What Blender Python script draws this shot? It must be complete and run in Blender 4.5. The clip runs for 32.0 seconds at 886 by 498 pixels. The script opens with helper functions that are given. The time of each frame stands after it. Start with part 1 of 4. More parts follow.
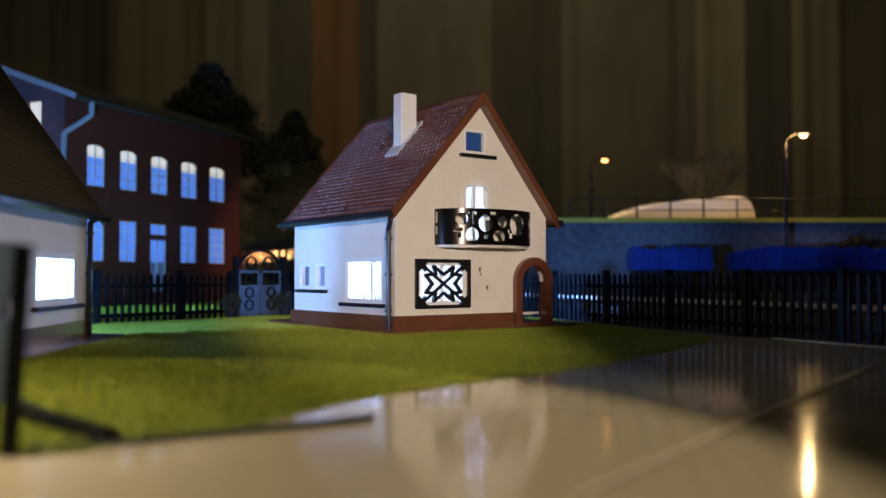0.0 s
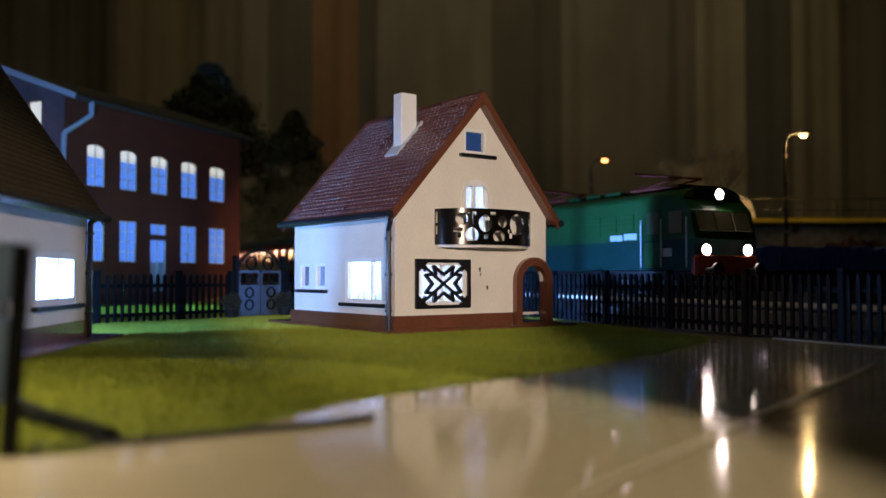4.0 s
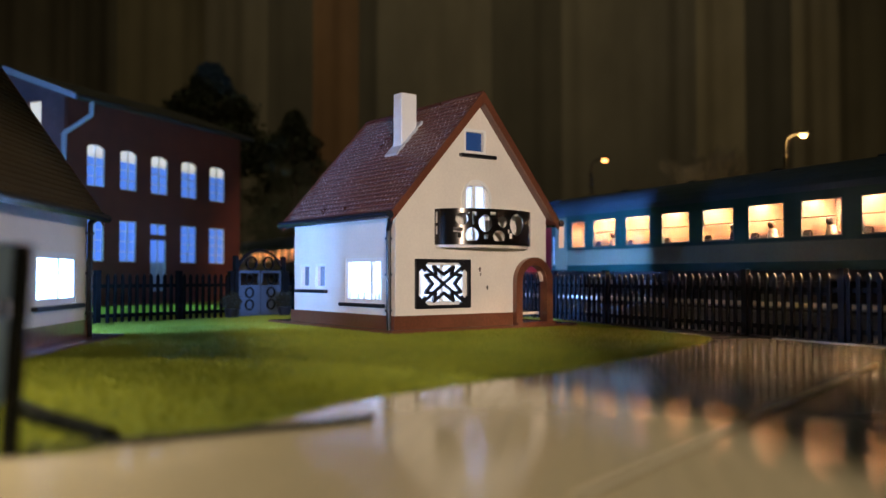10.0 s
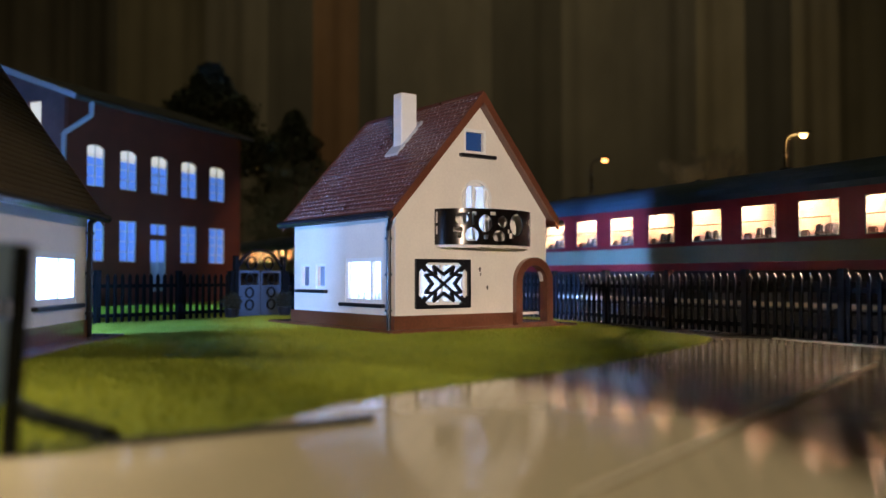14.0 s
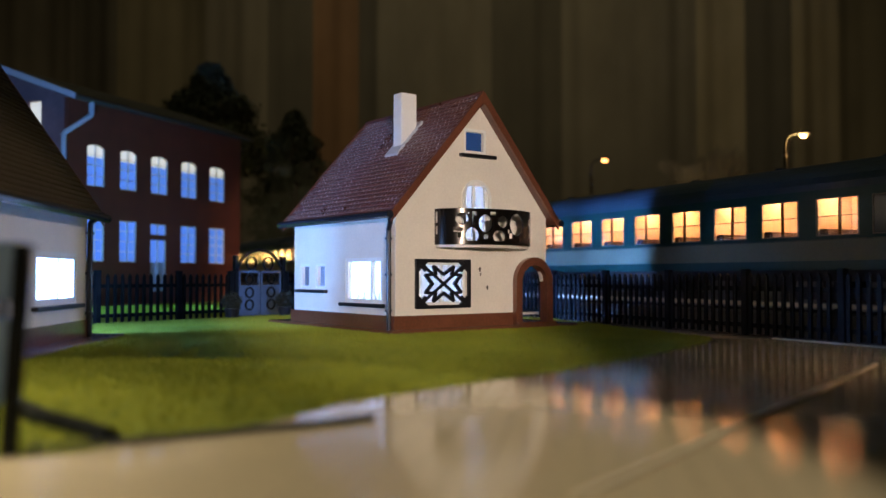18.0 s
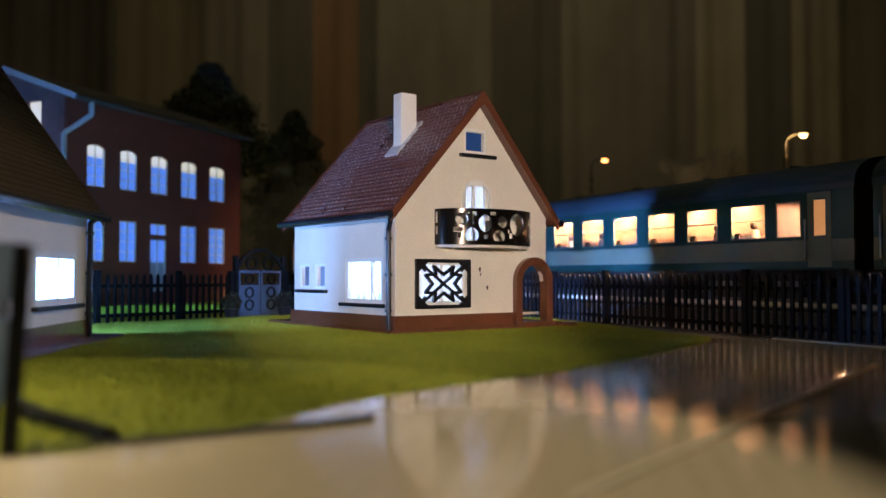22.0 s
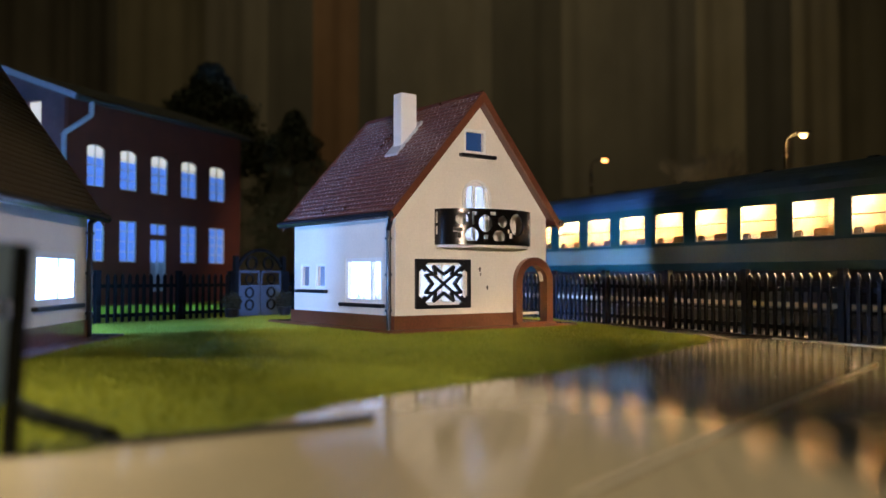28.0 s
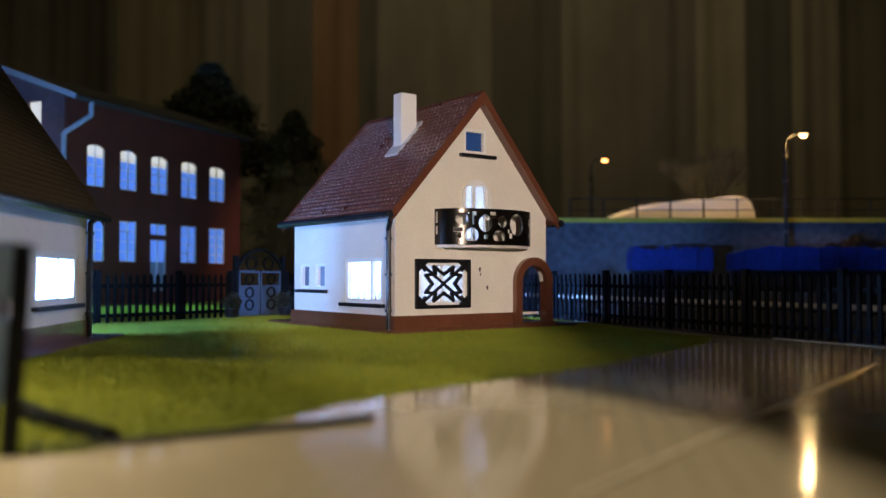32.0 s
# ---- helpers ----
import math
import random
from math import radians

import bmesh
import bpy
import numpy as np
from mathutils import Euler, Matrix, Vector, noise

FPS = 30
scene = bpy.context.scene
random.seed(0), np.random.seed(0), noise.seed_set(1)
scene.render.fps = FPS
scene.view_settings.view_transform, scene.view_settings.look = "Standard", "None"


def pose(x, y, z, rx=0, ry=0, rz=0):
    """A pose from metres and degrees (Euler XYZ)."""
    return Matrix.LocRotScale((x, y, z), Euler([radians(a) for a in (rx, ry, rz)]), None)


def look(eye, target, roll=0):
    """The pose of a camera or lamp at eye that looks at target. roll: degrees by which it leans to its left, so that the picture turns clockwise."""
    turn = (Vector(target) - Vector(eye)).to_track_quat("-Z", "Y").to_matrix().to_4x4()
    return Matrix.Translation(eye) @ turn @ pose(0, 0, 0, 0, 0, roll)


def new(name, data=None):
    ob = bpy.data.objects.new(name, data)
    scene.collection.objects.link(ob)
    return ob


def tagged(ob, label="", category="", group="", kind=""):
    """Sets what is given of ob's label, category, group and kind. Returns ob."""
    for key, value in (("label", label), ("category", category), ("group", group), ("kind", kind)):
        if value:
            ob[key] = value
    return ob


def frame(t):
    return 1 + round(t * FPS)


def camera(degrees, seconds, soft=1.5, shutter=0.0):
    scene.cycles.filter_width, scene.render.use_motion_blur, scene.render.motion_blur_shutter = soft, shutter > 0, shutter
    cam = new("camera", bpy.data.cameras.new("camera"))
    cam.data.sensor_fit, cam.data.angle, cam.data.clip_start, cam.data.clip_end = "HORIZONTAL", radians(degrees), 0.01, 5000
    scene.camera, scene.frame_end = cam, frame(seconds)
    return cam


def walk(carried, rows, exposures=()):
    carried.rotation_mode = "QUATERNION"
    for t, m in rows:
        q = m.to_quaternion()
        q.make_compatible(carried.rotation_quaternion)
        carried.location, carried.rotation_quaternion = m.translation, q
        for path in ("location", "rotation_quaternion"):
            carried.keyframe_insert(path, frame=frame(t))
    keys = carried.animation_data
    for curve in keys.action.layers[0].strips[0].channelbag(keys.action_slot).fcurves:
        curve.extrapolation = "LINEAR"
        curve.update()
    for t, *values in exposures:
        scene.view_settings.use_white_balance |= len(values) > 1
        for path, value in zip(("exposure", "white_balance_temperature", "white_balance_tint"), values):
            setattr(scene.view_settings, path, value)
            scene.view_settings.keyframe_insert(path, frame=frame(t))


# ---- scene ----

# A model railway at about 1:87. Lengths below are in model units of 1.09 mm.
U = 0.00109


def at(x, y, z=0.0, rz=0.0, rx=0.0, ry=0.0):
    return pose(x * U, y * U, z * U, rx, ry, rz)


# camera: a phone that stands on the layout and does not move
cam = camera(54.5, 32.0, 1.5, 0.0)
EYE = pose(0, 0, 17 * U, 91.76, 0, 0)
cam.data.dof.use_dof = True
cam.data.dof.focus_distance = 262 * U
cam.data.dof.aperture_fstop = 15.5
walk(cam, [(0, EYE), (32, EYE)], [(0, 0.0), (32, 0.0)])

# ---- light: a dark room ----
world = bpy.data.worlds.new("world")
scene.world = world
world.use_nodes = True
world.node_tree.nodes["Background"].inputs[0].default_value = (1.0, 0.78, 0.5, 1)
world.node_tree.nodes["Background"].inputs[1].default_value = 0.0055


def spot(name, eye, target, watts, color, cone, blend, size):
    d = bpy.data.lights.new(name, "SPOT")
    d.energy, d.color, d.spot_size, d.spot_blend, d.shadow_soft_size = watts, color, radians(cone), blend, size * U
    ob = new(name, d)
    ob.matrix_world = look([c * U for c in eye], [c * U for c in target])
    return ob


def bulb(name, x, y, z, watts, color, size):
    d = bpy.data.lights.new(name, "POINT")
    d.energy, d.color, d.shadow_soft_size = watts, color, size * U
    ob = new(name, d)
    ob.location = (x * U, y * U, z * U)
    return ob


LED = (0.16, 0.39, 1.0)
# unseen lamps: warm room lamps, and added fills for cottage, platform, yard and curtain
spot("room_lamp", (75, -330, 70), (-16, 266, 38), 12.4, (1.0, 0.83, 0.72), 11.6, 0.15, 9)
# added fill for the cottage wall, no such lamp in view
spot("cottage_wall_fill", (420, -120, 200), (-96, 196, 24), 5.0, (1.0, 0.86, 0.74), 7.5, 0.6, 12)
spot("ceiling_spot", (-250, 10, 360), (-116, 70, 0), 22.0, (1.0, 0.84, 0.58), 27.0, 0.8, 6)
spot("pendant_lamp", (-63, 71, 560), (-66, 72, 0), 12.6, (1.0, 0.84, 0.58), 21.0, 0.08, 5)
# added spot that brightens the mound and platform edge
spot("mound_fill", (190, 560, 400), (160, 606, 62), 14.0, (1.0, 0.74, 0.42), 24, 0.7, 6)
# added dim fill for trees, brick front and roofs, source unseen
spot("yard_fill", (-300, 150, 1250), (-170, 590, 60), 7.2, (0.95, 0.9, 0.6), 56, 0.8, 20)
# added fill that washes the curtain from out of view
spot("curtain_lamp", (40, 1000, 1240), (120, 2150, 190), 18.0, (1.0, 0.82, 0.58), 120, 0.9, 60)
# added fill for the bright grass strip behind the fence
spot("yard_grass_fill", (100, 640, 420), (-142, 402, 0), 60.0, (0.25, 0.9, 0.95), 12, 0.5, 8)
# the street lamp on the platform and the lamps in the houses
bulb("street_bulb", 216.3, 513, 99.0, 0.075, (1.0, 0.6, 0.24), 1.5)
bulb("house_bulb", -2.5, 293.2, 16, 1.5, (0.14, 0.34, 1.0), 2)
bulb("cottage_bulb", -108.5, 191.2, 11.5, 1.45, LED, 4)
# second cottage bulb, unseen and added to brighten the yard behind
bulb("back_yard_fill", -124.5, 220.5, 21, 0.9, LED, 2)

# ---- materials ----


def material(name, color, rough=0.6, metal=0.0, vary=0.25, grain=1.0, bump=0.15, second=None, spec=0.5, coat=0.0, stretch=None):
    m = bpy.data.materials.new(name)
    m.use_nodes = True
    nt = m.node_tree
    b = nt.nodes["Principled BSDF"]
    tc = nt.nodes.new("ShaderNodeTexCoord")
    src = tc.outputs["Object"]
    if stretch:
        mp = nt.nodes.new("ShaderNodeMapping")
        mp.inputs["Scale"].default_value = stretch
        nt.links.new(src, mp.inputs[0])
        src = mp.outputs[0]
    n1, n2 = nt.nodes.new("ShaderNodeTexNoise"), nt.nodes.new("ShaderNodeTexNoise")
    n1.inputs["Scale"].default_value, n2.inputs["Scale"].default_value = 0.09 / U / grain, 1.3 / U / grain
    n1.inputs["Detail"].default_value, n2.inputs["Detail"].default_value = 5, 4
    nt.links.new(src, n1.inputs["Vector"])
    nt.links.new(src, n2.inputs["Vector"])
    dark = second or [c * (1 - vary) for c in color]
    lite = [min(1, c * (1 + vary * 0.5)) for c in color]
    add = nt.nodes.new("ShaderNodeMix")
    add.data_type = "FLOAT"
    add.inputs[0].default_value = 0.45
    nt.links.new(n1.outputs[0], add.inputs[2])
    nt.links.new(n2.outputs[0], add.inputs[3])
    ramp = nt.nodes.new("ShaderNodeValToRGB")
    ramp.color_ramp.elements[0].position, ramp.color_ramp.elements[1].position = 0.33, 0.67
    ramp.color_ramp.elements[0].color, ramp.color_ramp.elements[1].color = (*dark, 1), (*lite, 1)
    nt.links.new(add.outputs[0], ramp.inputs[0])
    nt.links.new(ramp.outputs[0], b.inputs["Base Color"])
    b.inputs["Metallic"].default_value, b.inputs["Specular IOR Level"].default_value = metal, spec
    b.inputs["Coat Weight"].default_value, b.inputs["Coat Roughness"].default_value = coat, 0.1
    mr = nt.nodes.new("ShaderNodeMapRange")
    mr.inputs[3].default_value, mr.inputs[4].default_value = max(0.03, rough - 0.08), min(1, rough + 0.08)
    nt.links.new(n1.outputs[0], mr.inputs[0])
    nt.links.new(mr.outputs[0], b.inputs["Roughness"])
    if bump:
        bp = nt.nodes.new("ShaderNodeBump")
        bp.inputs["Strength"].default_value, bp.inputs["Distance"].default_value = bump, 0.25 * U
        nt.links.new(n2.outputs[0], bp.inputs["Height"])
        nt.links.new(bp.outputs[0], b.inputs["Normal"])
    return m


def glow(name, color, strength):
    m = bpy.data.materials.new(name)
    m.use_nodes = True
    b = m.node_tree.nodes["Principled BSDF"]
    b.inputs["Base Color"].default_value = (*[0.7 * c for c in color], 1)
    b.inputs["Emission Color"].default_value, b.inputs["Emission Strength"].default_value = (*color, 1), strength
    return m


def film_pane(name, color, clear):
    """Milky plastic film behind a window: part of the light goes straight through, the rest makes it glow."""
    m = bpy.data.materials.new(name)
    m.use_nodes = True
    nt = m.node_tree
    nt.nodes.remove(nt.nodes["Principled BSDF"])
    tr, tl, mx = (nt.nodes.new("ShaderNodeBsdf" + k) for k in ("Transparent", "Translucent", "Transparent"))
    nt.nodes.remove(mx)
    mx = nt.nodes.new("ShaderNodeMixShader")
    tl.inputs[0].default_value = (*color, 1)
    mx.inputs[0].default_value = 1 - clear
    nt.links.new(tr.outputs[0], mx.inputs[1])
    nt.links.new(tl.outputs[0], mx.inputs[2])
    nt.links.new(mx.outputs[0], nt.nodes["Material Output"].inputs[0])
    return m


def clear_pane(name):
    m = bpy.data.materials.new(name)
    m.use_nodes = True
    nt = m.node_tree
    nt.nodes.remove(nt.nodes["Principled BSDF"])
    tr, gl, mx = nt.nodes.new("ShaderNodeBsdfTransparent"), nt.nodes.new("ShaderNodeBsdfGlossy"), nt.nodes.new("ShaderNodeMixShader")
    gl.inputs["Roughness"].default_value = 0.06
    mx.inputs[0].default_value = 0.07
    nt.links.new(tr.outputs[0], mx.inputs[1])
    nt.links.new(gl.outputs[0], mx.inputs[2])
    nt.links.new(mx.outputs[0], nt.nodes["Material Output"].inputs[0])
    return m


M_WALL = material("cream_plaster", (0.78, 0.72, 0.62), 0.5, vary=0.09, bump=0.14)
M_BROWN = material("brown_plastic", (0.15, 0.052, 0.027), 0.34, vary=0.35, bump=0.5, coat=0.8)
M_GUTTER = material("gutter_plastic", (0.02, 0.024, 0.035), 0.22, vary=0.3, bump=0.2, coat=0.8)
M_TILE = material("roof_tile", (0.105, 0.036, 0.024), 0.3, vary=0.3, bump=0.1, coat=0.4)
# roof highlights put into a pale tip colour
M_TILETIP = material("tile_highlight", (0.72, 0.62, 0.6), 0.25, vary=0.4, grain=8, bump=0.0)
M_OLDTILE = material("dark_roof_tile", (0.075, 0.055, 0.03), 0.5, vary=0.3, bump=0.1)
M_CARD = material("black_card", (0.015, 0.015, 0.015), 0.9, vary=0.3)
M_BLACK = material("black_plastic", (0.012, 0.012, 0.014), 0.3, vary=0.2, bump=0.03)
M_IRON = material("dark_iron", (0.035, 0.03, 0.025), 0.22, metal=0.85, vary=0.3, bump=0.05)
M_WHITE = material("white_frame", (0.8, 0.79, 0.75), 0.4, vary=0.05, bump=0)
M_FILM = film_pane("window_film", (0.34, 0.29, 0.27), 0.6)
M_DULLFILM = film_pane("dull_film", (0.16, 0.14, 0.13), 0.1)
M_DIMFILM = film_pane("thick_film", (0.6, 0.45, 0.3), 0.3)
M_MILKY = film_pane("milky_film", (0.7, 0.5, 0.35), 0.02)
M_CABGLASS = material("cab_glass", (0.05, 0.06, 0.055), 0.1, vary=0.1, bump=0)
# opaque glass, the lit curtain beyond the cab is put into its colour
M_LOCOGLASS = material("loco_glass", (0.2, 0.18, 0.11), 0.15, vary=0.2, bump=0)
M_JOINT = material("joint_strip", (0.5, 0.43, 0.33), 0.45, vary=0.15)
M_CLEAR = clear_pane("clear_pane")
M_BLUEPANE = material("blue_pane", (0.03, 0.09, 0.3), 0.12, vary=0.1, bump=0)
M_BRICK = material("red_brick", (0.17, 0.038, 0.016), 0.75, vary=0.3, bump=0.2)
M_PALE = material("pale_zinc", (0.5, 0.52, 0.55), 0.4, vary=0.15)
M_SLATE = material("roofing_felt", (0.06, 0.055, 0.04), 0.8, vary=0.3)
M_LITBLUE = glow("lit_blue_curtain", (0.15, 0.34, 1.0), 0.55)
# end wall brick, its mauve carries the blue light that falls there
M_ENDWALL = material("mauve_brick", (0.24, 0.13, 0.13), 0.8, vary=0.3, bump=0.2)
M_LITWHITE = glow("lit_white_blind", (0.95, 0.92, 0.8), 0.62)
M_GRASSBED = material("grass_mat", (0.07, 0.1, 0.018), 0.95, vary=0.4, bump=0.6)
M_PAVE = material("paving", (0.36, 0.305, 0.21), 0.105, vary=0.14, grain=4.0, bump=0.0, spec=1.0)
M_FENCE = material("fence_plastic", (0.005, 0.006, 0.0065), 0.42, spec=0.09, vary=0.25, bump=0.05)
M_GREEN = material("coach_green", (0.010, 0.055, 0.045), 0.32, vary=0.12, bump=0.0, spec=0.3)
M_RED = material("coach_red", (0.24, 0.018, 0.018), 0.32, vary=0.12, bump=0.0, spec=0.3)
M_CREAM = material("coach_cream", (0.19, 0.19, 0.125), 0.4, vary=0.12, bump=0.0, spec=0.25)
M_ROOF = material("coach_roof", (0.033, 0.055, 0.07), 0.45, vary=0.2, bump=0.05)
M_UNDER = material("underframe", (0.012, 0.011, 0.01), 0.6, vary=0.3)
M_TRIM = material("coach_window_trim", (0.2, 0.19, 0.15), 0.4, metal=0.5, vary=0.2)
M_LOCO = material("loco_green", (0.016, 0.075, 0.018), 0.35, vary=0.2, bump=0.0, spec=0.25)
M_PANTO = material("dark_red_steel", (0.16, 0.03, 0.015), 0.4, vary=0.2)
M_LOCODARK = material("loco_lower_green", (0.006, 0.035, 0.028), 0.35, vary=0.2, bump=0.0, spec=0.2)
M_ORANGE = material("orange_red_paint", (0.35, 0.05, 0.02), 0.4, vary=0.2)
M_CABIN = material("coach_interior", (0.085, 0.055, 0.036), 0.6, vary=0.1)
M_PALECABIN = material("pale_coach_interior", (0.5, 0.34, 0.22), 0.6, vary=0.1)
M_SEAT = material("seat_cloth", (0.05, 0.022, 0.012), 0.8, vary=0.2)
M_STRIPS = [glow("led_strip_" + n, c, w) for n, c, w in (("amber", (1.0, 0.55, 0.28), 900.0), ("white", (1.0, 0.66, 0.43), 1100.0), ("orange", (1.0, 0.52, 0.25), 150.0),
                                                        ("warm", (1.0, 0.55, 0.28), 1000.0), ("yellow", (1.0, 0.64, 0.26), 1700.0))]
M_HEADLIGHT = glow("headlight", (1.0, 0.78, 0.72), 65.0)
M_LAMP = glow("street_lamp_bulb", (1.0, 0.66, 0.28), 4.5)
M_LAMPDIM = glow("dim_lamp_bulb", (1.0, 0.36, 0.1), 9.0)
M_ORANGELIT = glow("lit_orange_blind", (1.0, 0.2, 0.05), 0.33)
M_DOORLIT = glow("lit_door_pane", (1.0, 0.42, 0.14), 0.45)
M_FROST = film_pane("frosted_pane", (0.55, 0.5, 0.5), 0.05)
M_STONE = material("grey_stone", (0.14, 0.15, 0.17), 0.8, vary=0.7, grain=6, bump=0.6)
M_YELLOW = material("yellow_line", (0.75, 0.6, 0.06), 0.6)
M_BALLAST = material("ballast", (0.04, 0.034, 0.027), 0.9, vary=0.5, bump=1.0)
M_RAIL = material("rail_steel", (0.3, 0.28, 0.26), 0.3, metal=0.9)
M_WAGON = material("blue_wagon_paint", (0.02, 0.055, 0.32), 0.45, vary=0.5, grain=4, bump=0.05)
M_LEAF = material("dark_foliage", (0.065, 0.072, 0.036), 0.9, vary=0.4, bump=0.3)
M_POTLEAF = material("clipped_foliage", (0.014, 0.019, 0.01), 0.9, vary=0.4, bump=0.3)
M_TWIG = material("dry_twigs", (0.028, 0.023, 0.012), 0.8, vary=0.3)
M_BARK = material("bark", (0.09, 0.06, 0.04), 0.9, vary=0.4, bump=0.5)
M_SAND = material("sandy_card", (0.85, 0.76, 0.6), 0.8, vary=0.1)
M_CURTAINS = [material("curtain_" + n, c, 0.9, vary=0.4, grain=150, bump=0.1, stretch=(1, 1, 0.45)) for n, c in
              (("taupe", (0.165, 0.148, 0.092)), ("umber", (0.097, 0.088, 0.054)), ("russet", (0.21, 0.12, 0.05)), ("olive", (0.155, 0.135, 0.07)), ("sand", (0.27, 0.23, 0.125)))]
M_ROOM = material("room_paint", (0.35, 0.3, 0.25), 0.9, vary=0.1, grain=50)
M_BOARD = material("base_board", (0.10, 0.08, 0.06), 0.9, vary=0.3, grain=10)

# ---- mesh helpers ----


def part(name, bm, mat, parent=None, label="", smooth=False):
    bmesh.ops.scale(bm, vec=(U, U, U), verts=bm.verts)
    bmesh.ops.recalc_face_normals(bm, faces=bm.faces)
    me = bpy.data.meshes.new(name)
    bm.to_mesh(me)
    bm.free()
    me.materials.append(mat)
    if smooth:
        for p in me.polygons:
            p.use_smooth = True
    ob = new(name, me)
    if parent:
        ob.parent = parent
    if label:
        tagged(ob, label)
    return ob


def flat(name, verts, faces, mat, parent=None, kind=""):
    me = bpy.data.meshes.new(name)
    me.from_pydata((np.asarray(verts, float) * U).tolist(), [], faces)
    me.materials.append(mat)
    ob = new(name, me)
    if parent:
        ob.parent = parent
    if kind:
        tagged(ob, kind=kind)
    return ob


def thing(name, m, label, category, group="", kind=""):
    ob = new(name)
    ob.empty_display_size = 0.005
    ob.matrix_world = m
    return tagged(ob, label, category, group, kind)


def box(bm, x0, x1, y0, y1, z0, z1, bevel=0.0):
    g = bmesh.ops.create_cube(bm, size=1)["verts"]
    for v in g:
        v.co = Vector(((x0 + x1) / 2 + v.co.x * (x1 - x0), (y0 + y1) / 2 + v.co.y * (y1 - y0), (z0 + z1) / 2 + v.co.z * (z1 - z0)))
    if bevel:
        es = {e for v in g for e in v.link_edges}
        bmesh.ops.bevel(bm, geom=list(es), offset=bevel, segments=2, affect="EDGES")
    return bm


def boxed(*a, **k):
    return box(bmesh.new(), *a, **k)


def rod(bm, a, b, r0, r1=None, n=8):
    a, b = Vector(a), Vector(b)
    r1 = r0 if r1 is None else r1
    d = (b - a)
    q = d.to_track_quat("Z", "Y")
    rings = []
    for p, r in ((a, r0), (b, r1)):
        rings.append([bm.verts.new(p + q @ Vector((r * math.cos(2 * math.pi * i / n), r * math.sin(2 * math.pi * i / n), 0))) for i in range(n)])
    for i in range(n):
        bm.faces.new((rings[0][i], rings[0][(i + 1) % n], rings[1][(i + 1) % n], rings[1][i]))
    bm.faces.new(rings[0][::-1])
    bm.faces.new(rings[1])
    return bm


def pipe(bm, pts, r, n=8):
    for a, b in zip(pts, pts[1:]):
        rod(bm, a, b, r, n=n)
    return bm


def prism(bm, poly, axis, a, b):
    """A flat outline (2D) pushed along an axis from a to b."""
    def put(p, w):
        return {"x": (w, p[0], p[1]), "y": (p[0], w, p[1]), "z": (p[0], p[1], w)}[axis]
    lo, hi = [bm.verts.new(put(p, a)) for p in poly], [bm.verts.new(put(p, b)) for p in poly]
    n = len(poly)
    for i in range(n):
        bm.faces.new((lo[i], lo[(i + 1) % n], hi[(i + 1) % n], hi[i]))
    bm.faces.new(lo[::-1])
    bm.faces.new(hi)
    return bm


def panel(bm, length, z0, z1, thick, holes, axis="x", base=0.0, top=None, start=0.0):
    """A wall from start to length with rectangular holes (a0, a1, z0, z1). axis: the way it runs. base: its outer
    face on the other axis; thick goes to the inside (sign). top(a): a sloped upper edge."""
    A = {start, length}
    Z = {z0, z1}
    for a0, a1, h0, h1 in holes:
        A |= {a0, a1}
        Z |= {h0, h1}
    if top:
        fine = [start + (length - start) * i / 400 for i in range(401)]
        apex = max(fine, key=top)
        A.add(apex)
        for z in list(Z):
            for a, b in zip(fine, fine[1:]):
                if (top(a) - z) * (top(b) - z) < 0:
                    A.add(a + (b - a) * (z - top(a)) / (top(b) - top(a)))
    A, Z = sorted(A), sorted(Z)

    def put(a, d, z):
        return (a, base + d, z) if axis == "x" else (base + d, a, z)
    cells, count = [], {}

    def key(p, q):
        return tuple(sorted((tuple(round(c, 3) for c in p), tuple(round(c, 3) for c in q))))
    for i in range(len(A) - 1):
        for j in range(len(Z) - 1):
            a0, a1, c0, c1 = A[i], A[i + 1], Z[j], Z[j + 1]
            if a1 - a0 < 1e-4:
                continue
            am, cm = (a0 + a1) / 2, (c0 + c1) / 2
            if any(h[0] < am < h[1] and h[2] < cm < h[3] for h in holes):
                continue
            t0, t1 = (min(c1, top(a0)), min(c1, top(a1))) if top else (c1, c1)
            pts = [(a0, c0), (a1, c0)] + ([(a1, t1)] if t1 > c0 + 1e-3 else []) + ([(a0, t0)] if t0 > c0 + 1e-3 else [])
            if len(pts) > 2:
                cells.append(pts)
                for p, q in zip(pts, pts[1:] + pts[:1]):
                    count[key(p, q)] = count.get(key(p, q), 0) + 1
    vs = {}

    def vert(a, d, z):
        k = (round(a, 3), d, round(z, 3))
        if k not in vs:
            vs[k] = bm.verts.new(put(a, d, z))
        return vs[k]
    for pts in cells:
        bm.faces.new([vert(a, 0, z) for a, z in pts])
        bm.faces.new([vert(a, thick, z) for a, z in reversed(pts)])
        for p, q in zip(pts, pts[1:] + pts[:1]):
            if count[key(p, q)] == 1:
                bm.faces.new((vert(p[0], 0, p[1]), vert(p[0], thick, p[1]), vert(q[0], thick, q[1]), vert(q[0], 0, q[1])))
    return bm


